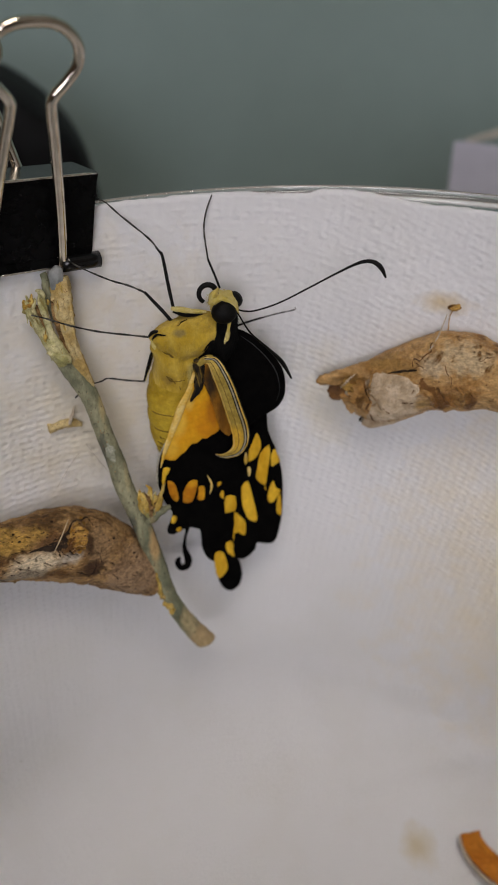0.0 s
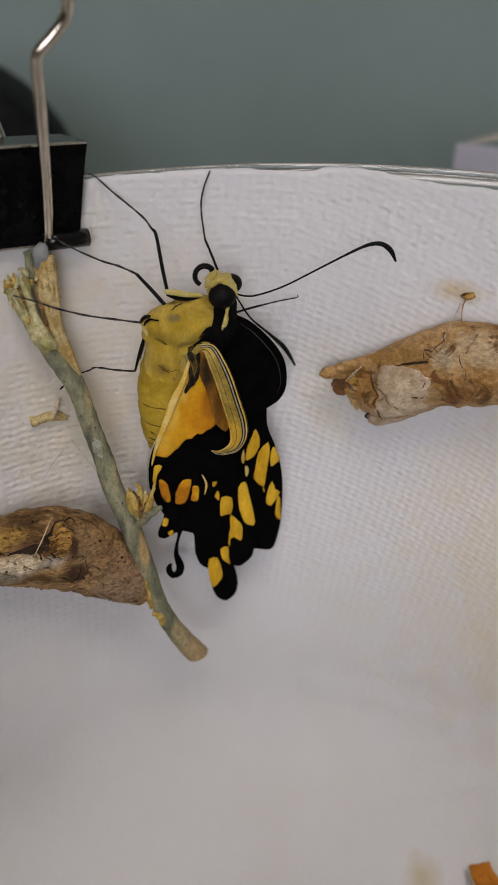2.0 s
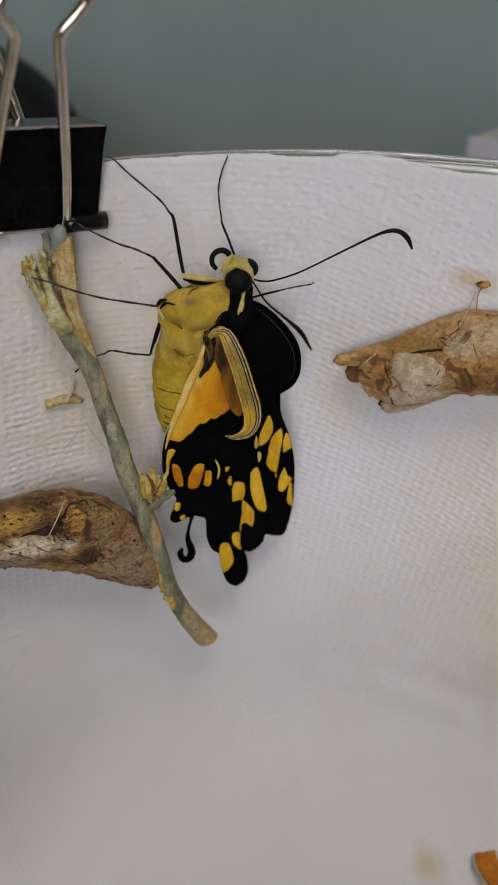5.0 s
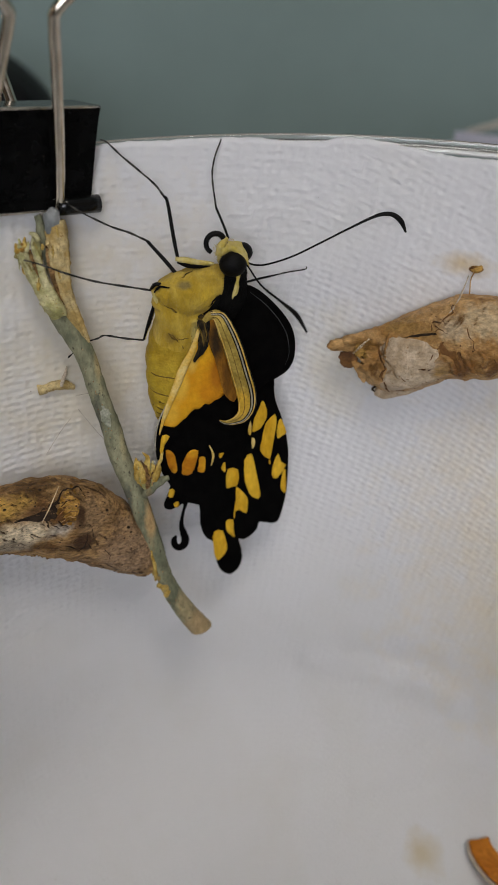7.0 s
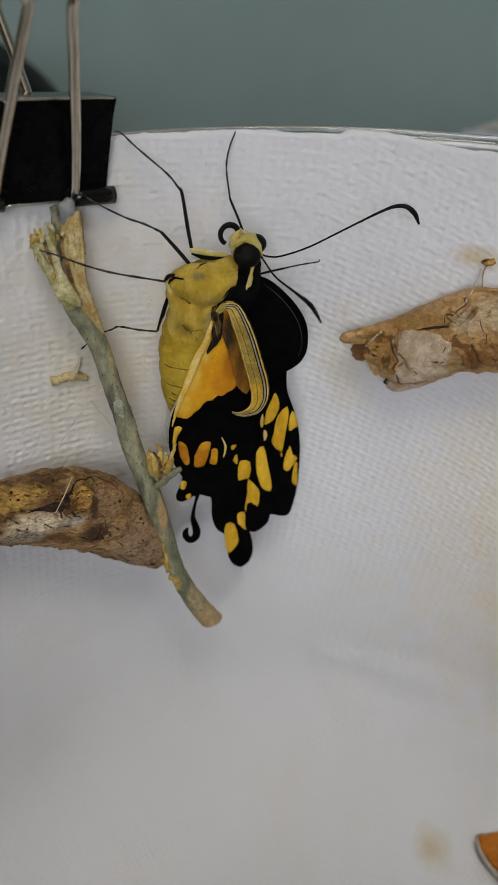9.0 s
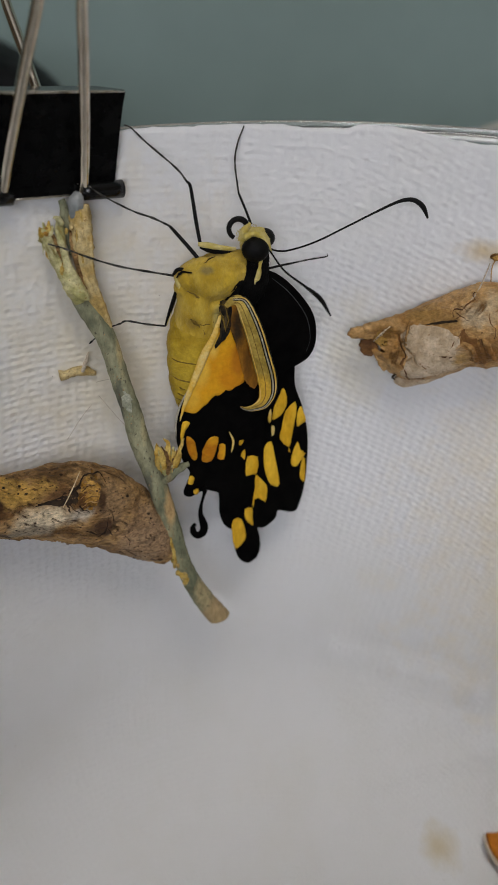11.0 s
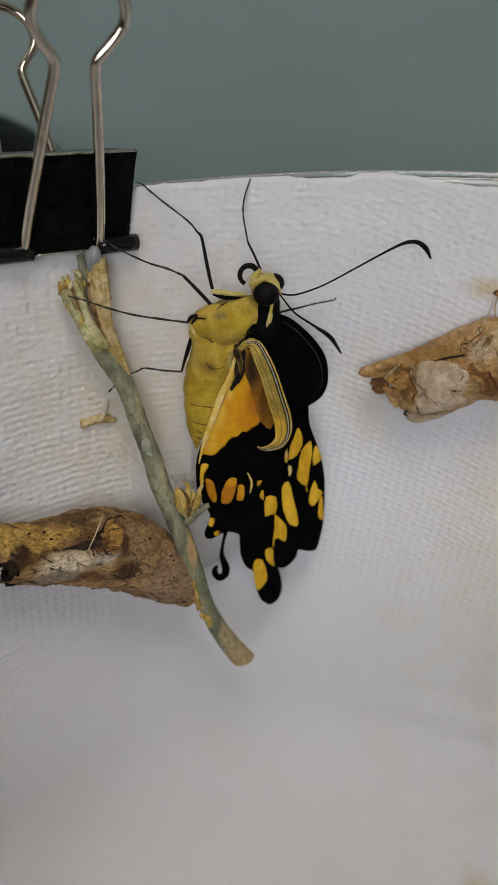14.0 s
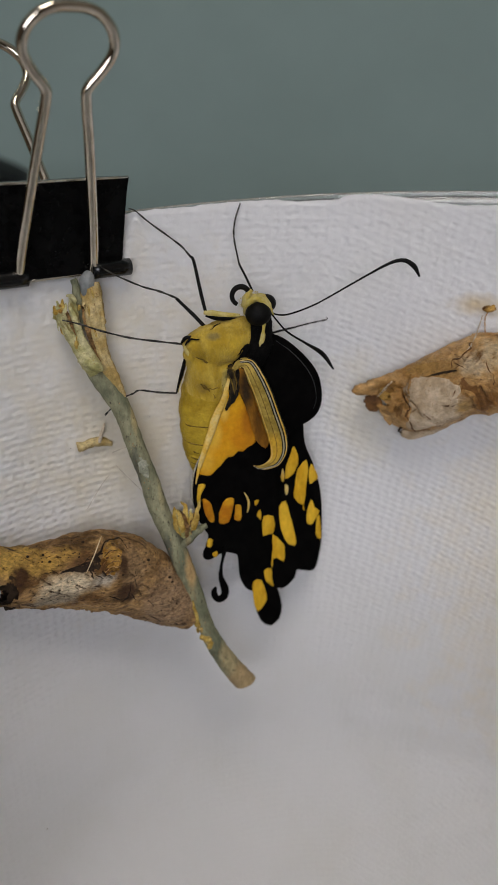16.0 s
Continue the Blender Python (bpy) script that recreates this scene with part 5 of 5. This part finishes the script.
    part("brow", loft([(-4.3, 25.2, 12.2, 0.45), (-3.0, 25.9, 12.4, 0.5), (-1.6, 25.3, 12.6, 0.4), (-0.6, 24.1, 12.7, 0.28), (-0.2, 23.0, 12.4, 0.12)], 8, 5, rough=0.2, grain=1.3), FUR_PALE, t, "yellow stripe between the eyes")
    part("palp", loft([(-4.2, 24.6, 10.8, 0.9), (-4.0, 26.0, 10.8, 0.7), (-3.2, 27.2, 10.6, 0.25)], 10, 5, rough=0.2, grain=1.0), FUR_PALE, t)
    curl = [(-5.0 + 1.45 * math.cos(a), 26.35 + 1.45 * math.sin(a), 10.4 + 0.15 * a, 0.50 - 0.035 * a) for a in np.linspace(-1.0, 4.2, 14)]
    part("proboscis", loft([(-3.2, 24.9, 10.2, 0.4)] + curl, 10, 3), CHITIN, t, "coiled black proboscis")
    def antenna(points, label):
        """Built round its root, so that it can swing there."""
        root = points[0]
        ob = part("antenna", loft([(x - root[0], y - root[1], z - root[2], r) for x, y, z, r in points], 9, 6), CHITIN, t, label)
        ob.location = Vector(root[:3]) * MM
        return ob
    feelers = [antenna([(-0.2, 23.2, 10.4, 0.15), (0.7, 22.7, 10.0, 0.15), (1.7, 22.45, 9.8, 0.15), (2.9, 22.45, 9.8, 0.15), (5.4, 23.0, 9.8, 0.15), (8.1, 23.9, 9.8, 0.15), (11.7, 25.5, 9.8, 0.15), (16.1, 27.5, 9.8, 0.17), (19.5, 29.0, 9.9, 0.23), (21.4, 29.6, 10.1, 0.31), (23.0, 29.5, 10.3, 0.38), (24.3, 28.5, 10.6, 0.42), (25.1, 26.8, 10.9, 0.15)], "long black clubbed antenna"),
               antenna([(-0.8, 23.6, 11.6, 0.15), (-0.2, 22.9, 12.8, 0.13), (1.1, 21.0, 16.1, 0.15), (3.2, 19.7, 20.1, 0.20), (4.7, 18.8, 24.1, 0.36), (5.8, 16.8, 26.2, 0.14)], "black clubbed antenna held towards the light")]

    # legs: a thick femur, a thin tibia and a jointed foot
    def leg(knee, foot, label="thin black leg", stripe=False):
        top = part("leg", loft([(*q[:3], q[3] * 1.2) for q in knee], 9, 4), CHITIN, t, label)
        if stripe:
            part("stripe", loft([(x + 0.16, y, z + 0.16, r * 0.5) for x, y, z, r in knee], 7, 4), FUR_PALE, top, "cream stripe")
        part("foot", loft(foot, 8, 4, ripple=lambda s, a: 1 + 0.22 * math.sin(34 * s)), LEG_GREY, top, "grey jointed foot")
    leg([(-10.6, 23.6, 9.0, 0.22), (-11.1, 27.0, 8.2, 0.25), (-11.7, 32.0, 7.0, 0.21), (-12.2, 32.8, 6.6, 0.16)], [(-12.2, 32.8, 6.6, 0.15), (-13.6, 34.6, 5.2, 0.15), (-17.9, 38.2, 3.1, 0.14), (-20.0, 40.2, 2.3, 0.12), (-21.0, 40.6, 2.0, 0.10)])
    part("coxa", loft([(-11.1, 24.2, 10.2, 0.28), (-9.7, 23.9, 10.5, 0.50), (-7.8, 23.5, 10.5, 0.45), (-5.4, 23.2, 10.4, 0.3)], 9, 4, rough=0.15, grain=1.2), FUR_PALE, t, "cream and black upper leg")
    part("coxa", loft([(-10.9, 23.6, 10.4, 0.12), (-9.3, 23.15, 10.8, 0.36), (-7.6, 22.9, 10.8, 0.30), (-5.9, 22.8, 10.6, 0.08)], 8, 4), BLACK_FUR, t, "black upper leg")
    leg([(-2.8, 26.7, 9.4, 0.16), (-3.4, 28.6, 8.0, 0.16), (-4.2, 30.8, 6.3, 0.15)], [(-4.2, 30.8, 6.3, 0.14), (-4.3, 34.9, 3.3, 0.14), (-3.6, 37.6, 1.6, 0.13), (-2.4, 40.0, 0.5, 0.11)])
    leg([(-10.4, 20.9, 10.2, 0.25), (-12.6, 23.6, 9.0, 0.26), (-15.1, 26.4, 7.6, 0.20)], [(-15.1, 26.5, 8.0, 0.16), (-17.8, 27.8, 7.6, 0.17), (-20.5, 28.8, 7.5, 0.15), (-24.8, 31.2, 7.8, 0.13), (-27.6, 33.3, 8.2, 0.11)])
    leg([(-13.0, 20.4, 10.8, 0.22), (-14.4, 20.4, 10.6, 0.26), (-15.0, 19.4, 9.8, 0.22)], [(-14.9, 19.2, 9.6, 0.16), (-18.8, 20.1, 9.9, 0.17), (-23.3, 21.3, 10.6, 0.16), (-27.6, 23.0, 11.5, 0.15), (-30.9, 24.5, 11.8, 0.13), (-33.4, 25.3, 11.6, 0.10)])
    leg([(-14.5, 17.2, 9.8, 0.26), (-15.4, 14.2, 9.0, 0.30), (-16.4, 10.8, 8.0, 0.17)], [(-16.4, 10.6, 7.9, 0.15), (-19.4, 11.1, 8.0, 0.17), (-22.5, 11.9, 8.3, 0.15), (-23.6, 11.4, 8.0, 0.15), (-25.0, 10.9, 7.6, 0.11)], "thin black leg with a cream stripe", True)
    leg([(0.2, 18.8, 6.4, 0.16), (2.6, 18.8, 4.8, 0.16), (5.1, 18.8, 3.4, 0.15)], [(5.1, 18.8, 3.4, 0.14), (8.2, 19.1, 2.6, 0.13), (11.3, 19.3, 2.0, 0.11), (11.4, 19.8, 2.0, 0.05)])

    leg([(-25.4, 9.8, 6.8, 0.12), (-27.0, 8.8, 5.6, 0.11), (-27.8, 8.2, 5.2, 0.10)], [(-27.8, 8.2, 5.2, 0.09), (-28.8, 7.2, 4.8, 0.16), (-29.8, 6.4, 4.6, 0.07)], "black clawed foot behind the twig")

    # wings
    back = lambda x, y: 9.0 + 0.5 * math.sin(0.5 * x + 0.2 * y) - 0.04 * max(0, x - 2) ** 2
    front = lambda x, y: 12.5 - 0.12 * (x + 14) + 0.07 * min(y, 0) + 0.28 * math.sin(0.9 * x + 0.25 * y)
    dome = lambda x, y: 7.2 + 4.6 * math.sqrt(max(0.0, 1 - ((x - 1.6) / 7.6) ** 2 * 0.8 - ((y - 9.8) / 11.5) ** 2 * 0.8))
    part("far_forewing", sheet([(-2.6, 19.5), (-0.4, 19.6), (2.3, 18.3), (5.6, 14.9), (7.6, 11.3), (7.9, 7.2), (6.9, 5.0), (5.1, 3.9), (3.0, 3.0), (0.0, 1.0), (-3.0, 4.0), (-4.0, 12.0)], dome, 0.3, 0.7), BLACK, t, "black folded forewing")
    part("wing_fold", loft(over([(0.4, 18.4, 0.04), (2.6, 16.6, 0.09), (4.8, 14.0, 0.09), (6.3, 11.2, 0.09), (6.8, 8.0, 0.05), (6.2, 6.0, 0.03)], dome), 7, 6), VEIN_DARK, t, "faint dark wing vein")
    part("far_hindwing", sheet([(0.0, 6.0), (4.4, 4.6), (4.9, -0.5), (6.4, -4.9), (7.5, -9.8), (7.7, -14.6), (7.5, -20.5), (6.5, -24.9), (5.4, -25.8), (3.3, -25.0), (2.3, -24.7), (1.8, -26.1), (0.0, -27.8), (-1.2, -28.0), (-4.5, -26.5), (-5.7, -11.6), (-4.0, -1.2)], back, 0.15, 0.8), BLACK, t, "black hindwing with yellow patches")
    part("near_hindwing", sheet([(-7.5, 14.1), (-8.5, 11.6), (-11.4, 5.5), (-14.1, -0.2), (-15.4, -3.7), (-15.7, -7.3), (-15.2, -10.7), (-14.4, -12.6), (-13.6, -14.6), (-14.2, -16.4), (-14.8, -18.4), (-13.6, -19.2), (-11.4, -18.6), (-9.4, -19.0), (-8.5, -19.9),
                                 (-8.4, -23.9), (-7.4, -26.7), (-6.1, -28.0), (-5.5, -32.2), (-4.8, -34.4), (-3.3, -35.6), (-1.7, -34.9), (-0.8, -33.1), (-0.8, -30.7), (-1.5, -26.9), (-0.6, -20.4), (-0.7, -11.4), (-0.4, -2.7), (-3.0, 6.0), (-5.6, 11.8)], front, 0.2, 0.8, jag=0.12), BLACK, t, "crumpled black hindwing with yellow patches and a tail")
    part("tail", loft([(-11.6, -17.6, 10.8, 0.8), (-11.0, -18.8, 10.4, 0.45), (-11.2, -20.0, 10.1, 0.28), (-11.6, -21.7, 10.0, 0.30), (-11.8, -23.5, 10.0, 0.45), (-11.5, -24.9, 10.0, 0.62), (-11.2, -26.3, 10.0, 0.74), (-11.5, -27.5, 10.0, 0.74), (-12.4, -28.0, 10.0, 0.66), (-13.1, -27.3, 10.0, 0.62), (-13.2, -26.3, 10.0, 0.50), (-12.8, -25.5, 10.0, 0.25)], 12, 6, flat=0.7), BLACK, t, "curled black tail")

    def spot(points, depth, material, label, lift=0.10, jag=0.18):
        part("wing_spot", sheet(points, lambda x, y: depth(x, y) + lift, 0.09, 0.7, steps=2, jag=jag * 0.7), material, t, label)
    spot([(-8.7, 10.7), (-6.9, 11.7), (-6.0, 9.4), (-5.0, 6.5), (-4.2, 3.6), (-4.2, 1.6), (-5.8, 0.9), (-6.6, 0.2), (-7.3, 0.4), (-8.2, -0.5), (-9.1, -0.5), (-10.0, -1.1), (-10.5, -1.7), (-11.5, -2.2), (-12.4, -3.0), (-13.7, -2.9), (-14.5, -2.3), (-13.6, 0.6), (-12.1, 4.2), (-10.7, 6.9)], front, ORANGE_FADED, "large orange wing patch", 0.10, 0.2)
    spot([(-5.4, 9.8), (-3.3, 8.8), (-2.3, 5.8), (-1.7, 2.8), (-2.5, 0.8), (-4.0, 2.1), (-4.4, 5.3)], front, RUST, "rust brown wing patch", 0.2)
    part("wing_root", sheet([(-8.3, 15.0), (-6.9, 15.4), (-6.2, 13.7), (-6.6, 10.9), (-7.5, 9.4), (-9.0, 8.1), (-8.3, 10.3), (-7.9, 12.6)], lambda x, y: front(x, y) + 0.5, 0.5, 0.5, jag=0.35), ROOT, t, "dark wrinkled wing root")
    for pts in ([(-8.2, 14.2, 0.05), (-7.6, 12.4, 0.16), (-7.4, 10.6, 0.05)], [(-7.3, 14.6, 0.05), (-6.9, 12.8, 0.14), (-7.0, 11.2, 0.05)], [(-8.4, 15.2, 0.08), (-7.6, 15.0, 0.2), (-6.8, 14.4, 0.08)]):
        part("root_fold", loft(over(pts, lambda x, y: front(x, y) + 0.55), 7, 4, rough=0.15, grain=1.5), OCHRE, t, "ochre wrinkle")
    part("wing_margin", loft([(-8.1, 13.4, 12.3, 0.25), (-9.1, 10.2, 12.4, 0.5), (-10.7, 7.0, 12.2, 0.68), (-12.1, 3.8, 12.6, 0.62), (-13.5, 0.7, 12.9, 0.46), (-14.5, -2.2, 12.6, 0.26), (-15.0, -4.3, 12.4, 0.1)], 9, 6, rough=0.06, grain=0.9, flat=0.35), CREAM, t, "cream rolled wing margin")
    part("wing_edge", loft([(-13.6, 1.2, 12.6, 0.08), (-15.0, -1.6, 12.6, 0.16), (-15.7, -4.6, 12.4, 0.16), (-15.8, -7.4, 12.2, 0.12)], 8, 5), VEIN_GREY, t, "pale wing edge")
    for pts in ([(-14.0, -7.5), (-13.3, -7.7), (-12.6, -8.7), (-12.2, -11.0), (-12.5, -12.2), (-13.1, -11.9), (-13.8, -10.2)], [(-10.0, -8.0), (-8.6, -8.2), (-9.0, -10.3), (-9.9, -12.6), (-11.3, -12.7), (-11.5, -11.7), (-11.0, -9.4)], [(-8.4, -9.5), (-7.4, -9.8), (-7.4, -11.1), (-7.6, -12.6), (-8.8, -12.2), (-8.6, -10.8)]):
        spot(pts, front, ORANGE, "small orange wing spot")
    for pts in ([(-14.5, -4.6), (-13.3, -4.9), (-14.2, -6.4), (-14.8, -8.3), (-15.0, -8.1), (-14.9, -6.2)], [(-3.5, -12.8), (-1.7, -13.0), (-1.7, -16.2), (-2.4, -16.5), (-3.6, -16.8), (-3.7, -15.8)], [(-1.9, -16.6), (-0.5, -18.1), (0.2, -19.7), (0.1, -21.8), (-0.6, -23.1), (-2.2, -23.5), (-2.3, -22.0), (-2.0, -19.5)],
                [(-3.8, -23.6), (-2.4, -23.7), (-2.3, -25.6), (-2.1, -27.5), (-2.8, -26.9), (-3.6, -25.8)], [(-6.0, -25.4), (-4.4, -25.5), (-3.6, -28.9), (-3.9, -30.3), (-5.3, -32.1), (-5.9, -30.6), (-6.2, -27.9)], [(-4.9, -9.5), (-4.1, -9.3), (-4.6, -10.4), (-4.9, -10.2)], [(-4.6, -12.2), (-3.9, -11.3), (-3.9, -13.3), (-4.4, -12.9)],
                [(-13.6, -15.0), (-12.8, -15.6), (-13.2, -16.8), (-14.0, -16.4)], [(-13.0, -18.0), (-12.2, -17.9), (-12.2, -18.9), (-12.9, -18.9)]):
        spot(pts, front, YELLOW, "yellow wing spot")
    for pts in ([(-0.3, -12.2), (1.0, -11.1), (1.7, -13.6), (2.6, -19.3), (1.7, -19.8), (0.5, -18.6), (-0.2, -16.0)], [(2.8, -0.7), (3.5, -2.5), (3.4, -4.1), (2.5, -6.0), (1.4, -6.9), (1.0, -6.5), (1.4, -4.2), (2.2, -2.0)], [(5.0, -3.6), (5.2, -6.0), (4.6, -9.8), (4.2, -12.4), (2.5, -10.6), (2.8, -8.6), (3.3, -5.2)],
                [(6.0, -4.6), (6.6, -5.8), (7.2, -7.5), (6.2, -8.0), (5.4, -8.2), (5.4, -5.8)], [(5.7, -11.4), (6.3, -13.1), (7.2, -14.0), (6.2, -15.8), (5.5, -16.6), (4.7, -15.8), (4.8, -13.9)], [(6.7, -15.3), (7.3, -15.2), (7.5, -19.7), (6.9, -19.7), (6.4, -18.6)], [(4.2, -12.4), (4.5, -13.4), (4.1, -13.2)]):
        spot(pts, back, YELLOW, "yellow wing spot")
    for pts in ([(0.8, -4.7), (1.0, -6.9), (0.6, -7.5), (0.4, -6.4)], [(1.0, -8.0), (1.6, -8.3), (1.5, -9.7), (1.1, -10.0)]):
        spot(pts, back, CREAM, "pale yellow wing sliver")
    part("wing_crease", loft([(-6.8, -7.1, 12.0, 0.08), (-6.2, -8.6, 12.0, 0.2), (-6.2, -9.8, 11.9, 0.2), (-6.5, -11.0, 11.8, 0.07)], 7, 4), CREAM, t, "pale crease")

    # near forewing: a curled ribbon with pale and dark veins
    ribs = [(-7.4, 15.2, 13.8, 0.4), (-6.3, 16.1, 14.0, 0.7), (-5.1, 15.9, 14.2, 1.05), (-4.0, 13.6, 14.2, 1.35), (-2.9, 10.5, 14.2, 1.5), (-1.9, 6.8, 14.2, 1.55), (-1.0, 3.2, 14.3, 1.6), (-0.9, 0.7, 14.4, 1.4), (-1.7, -1.0, 14.6, 0.95), (-3.2, -1.7, 14.7, 0.5), (-4.5, -1.75, 14.8, 0.28), (-5.4, -1.3, 14.8, 0.1)]
    ribbon = loft(ribs, 28, 8, flat=0.55, rough=0.12, grain=0.9)
    top = skin_of(ribbon, 0.02)
    curl_wing = part("near_forewing", ribbon, STRIPE, t, "curled grey-yellow forewing with dark veins")
    for off, mat, w, label in ((0.96, CHITIN, 0.13, "dark vein"), (0.79, CREAM, 0.12, "cream vein"), (0.63, CHITIN, 0.11, "dark vein"), (0.48, VEIN_GREY, 0.12, "grey vein"), (0.33, CHITIN, 0.09, "dark vein"), (-0.30, OCHRE, 0.06, "ochre vein"), (-0.86, CREAM, 0.08, "cream edge")):
        pts = []
        for k, (x, y, z, r) in enumerate(ribs[1:], 1):
            a, b = ribs[k - 1], ribs[min(k + 1, len(ribs) - 1)]
            d = Vector((b[0] - a[0], b[1] - a[1], 0)).normalized()
            px, py = x - d.y * r * off, y + d.x * r * off
            pts.append((px, py, top(px, py), w * min(1, 0.35 + r)))
        part("vein", loft(pts, 7, 6), mat, curl_wing, label)
    # Lies proud of the wing; colour alone gives the shade of a hollow.
    part("inner_fold", sheet([(-7.4, 14.7), (-5.2, 14.3), (-4.3, 11.3), (-3.7, 7.5), (-2.5, 4.5), (-1.7, 2.5), (-2.3, 0.3), (-3.5, 1.0), (-4.3, 2.7), (-5.0, 5.7), (-5.8, 9.1), (-7.1, 12.4)], lambda x, y: front(x, y) + 0.45, 0.4, 0.5, jag=0.2), OLIVE, t, "olive inner fold, its hollow's shade put into the colour")
    return feelers


def floor_scrap():
    t = thing("orange_scrap", pose(0.0384, 0.0428, 0.0062), "curved orange strip with a pale edge lying on the paper", "scrap")
    part("scrap", sheet([(-5.0, 5.5), (-4.8, 5.7), (-3.2, 5.8), (-1.5, 6.1), (-1.2, 5.9), (-0.8, 4.4), (0.6, 2.2), (3.2, -0.6), (7.0, -4.2), (7.2, -4.8), (4.6, -8.2), (4.0, -8.3), (0.5, -5.2), (-2.6, -2.0), (-4.3, 1.0), (-5.0, 3.4)], lambda x, y: 1.2 + 0.02 * (x + y) ** 2, 0.8, 0.8, jag=0.12), TERRACOTTA, t)
    part("pale_edge", loft([(-5.3, 5.6, 0.7, 0.2), (-5.4, 3.4, 0.7, 0.35), (-4.7, 0.9, 0.7, 0.4), (-3.0, -2.2, 0.7, 0.4), (0.2, -5.5, 0.7, 0.4), (3.9, -8.6, 0.7, 0.2)], 8, 5, flat=0.5), SILK, t, "pale edge")


room()
ceiling_lamp()
table()
tub()
paper_lining()
card_box()
tape_roll()
binder_clip()
twig()
chrysalis_left()
chrysalis_right()
stub()
silk_strands()
feelers = butterfly()
floor_scrap()


def motions():
    """The two antennae sway by a degree or so about their roots."""
    long_one, near_one = feelers
    for ob, sway in ((long_one, ((0, 0.0), (0.5, 0.5), (1.0, 0.1), (3.0, -0.1), (3.5, -0.7), (4.0, -0.3), (6.5, 0.0), (8.0, 0.3), (8.5, -0.3), (9.0, 0.2), (11.5, 0.4), (12.5, -0.3), (13.0, -0.3), (13.5, -1.2), (14.0, 0.1), (14.5, 0.0), (16.0, 0.0))),
                     (near_one, ((0, 0.0), (1.5, -0.5), (2.0, 0.0), (4.0, 0.0), (6.5, 0.6), (7.0, 0.0), (8.0, 0.5), (8.5, -0.5), (9.0, 0.0), (11.5, 0.8), (12.5, -0.8), (13.5, -0.8), (14.0, 0.0), (16.0, 0.0)))):
        root = ob.location.copy()
        walk(ob, [(t, pose(*root, 0, 0, turn)) for t, turn in sway])


motions()
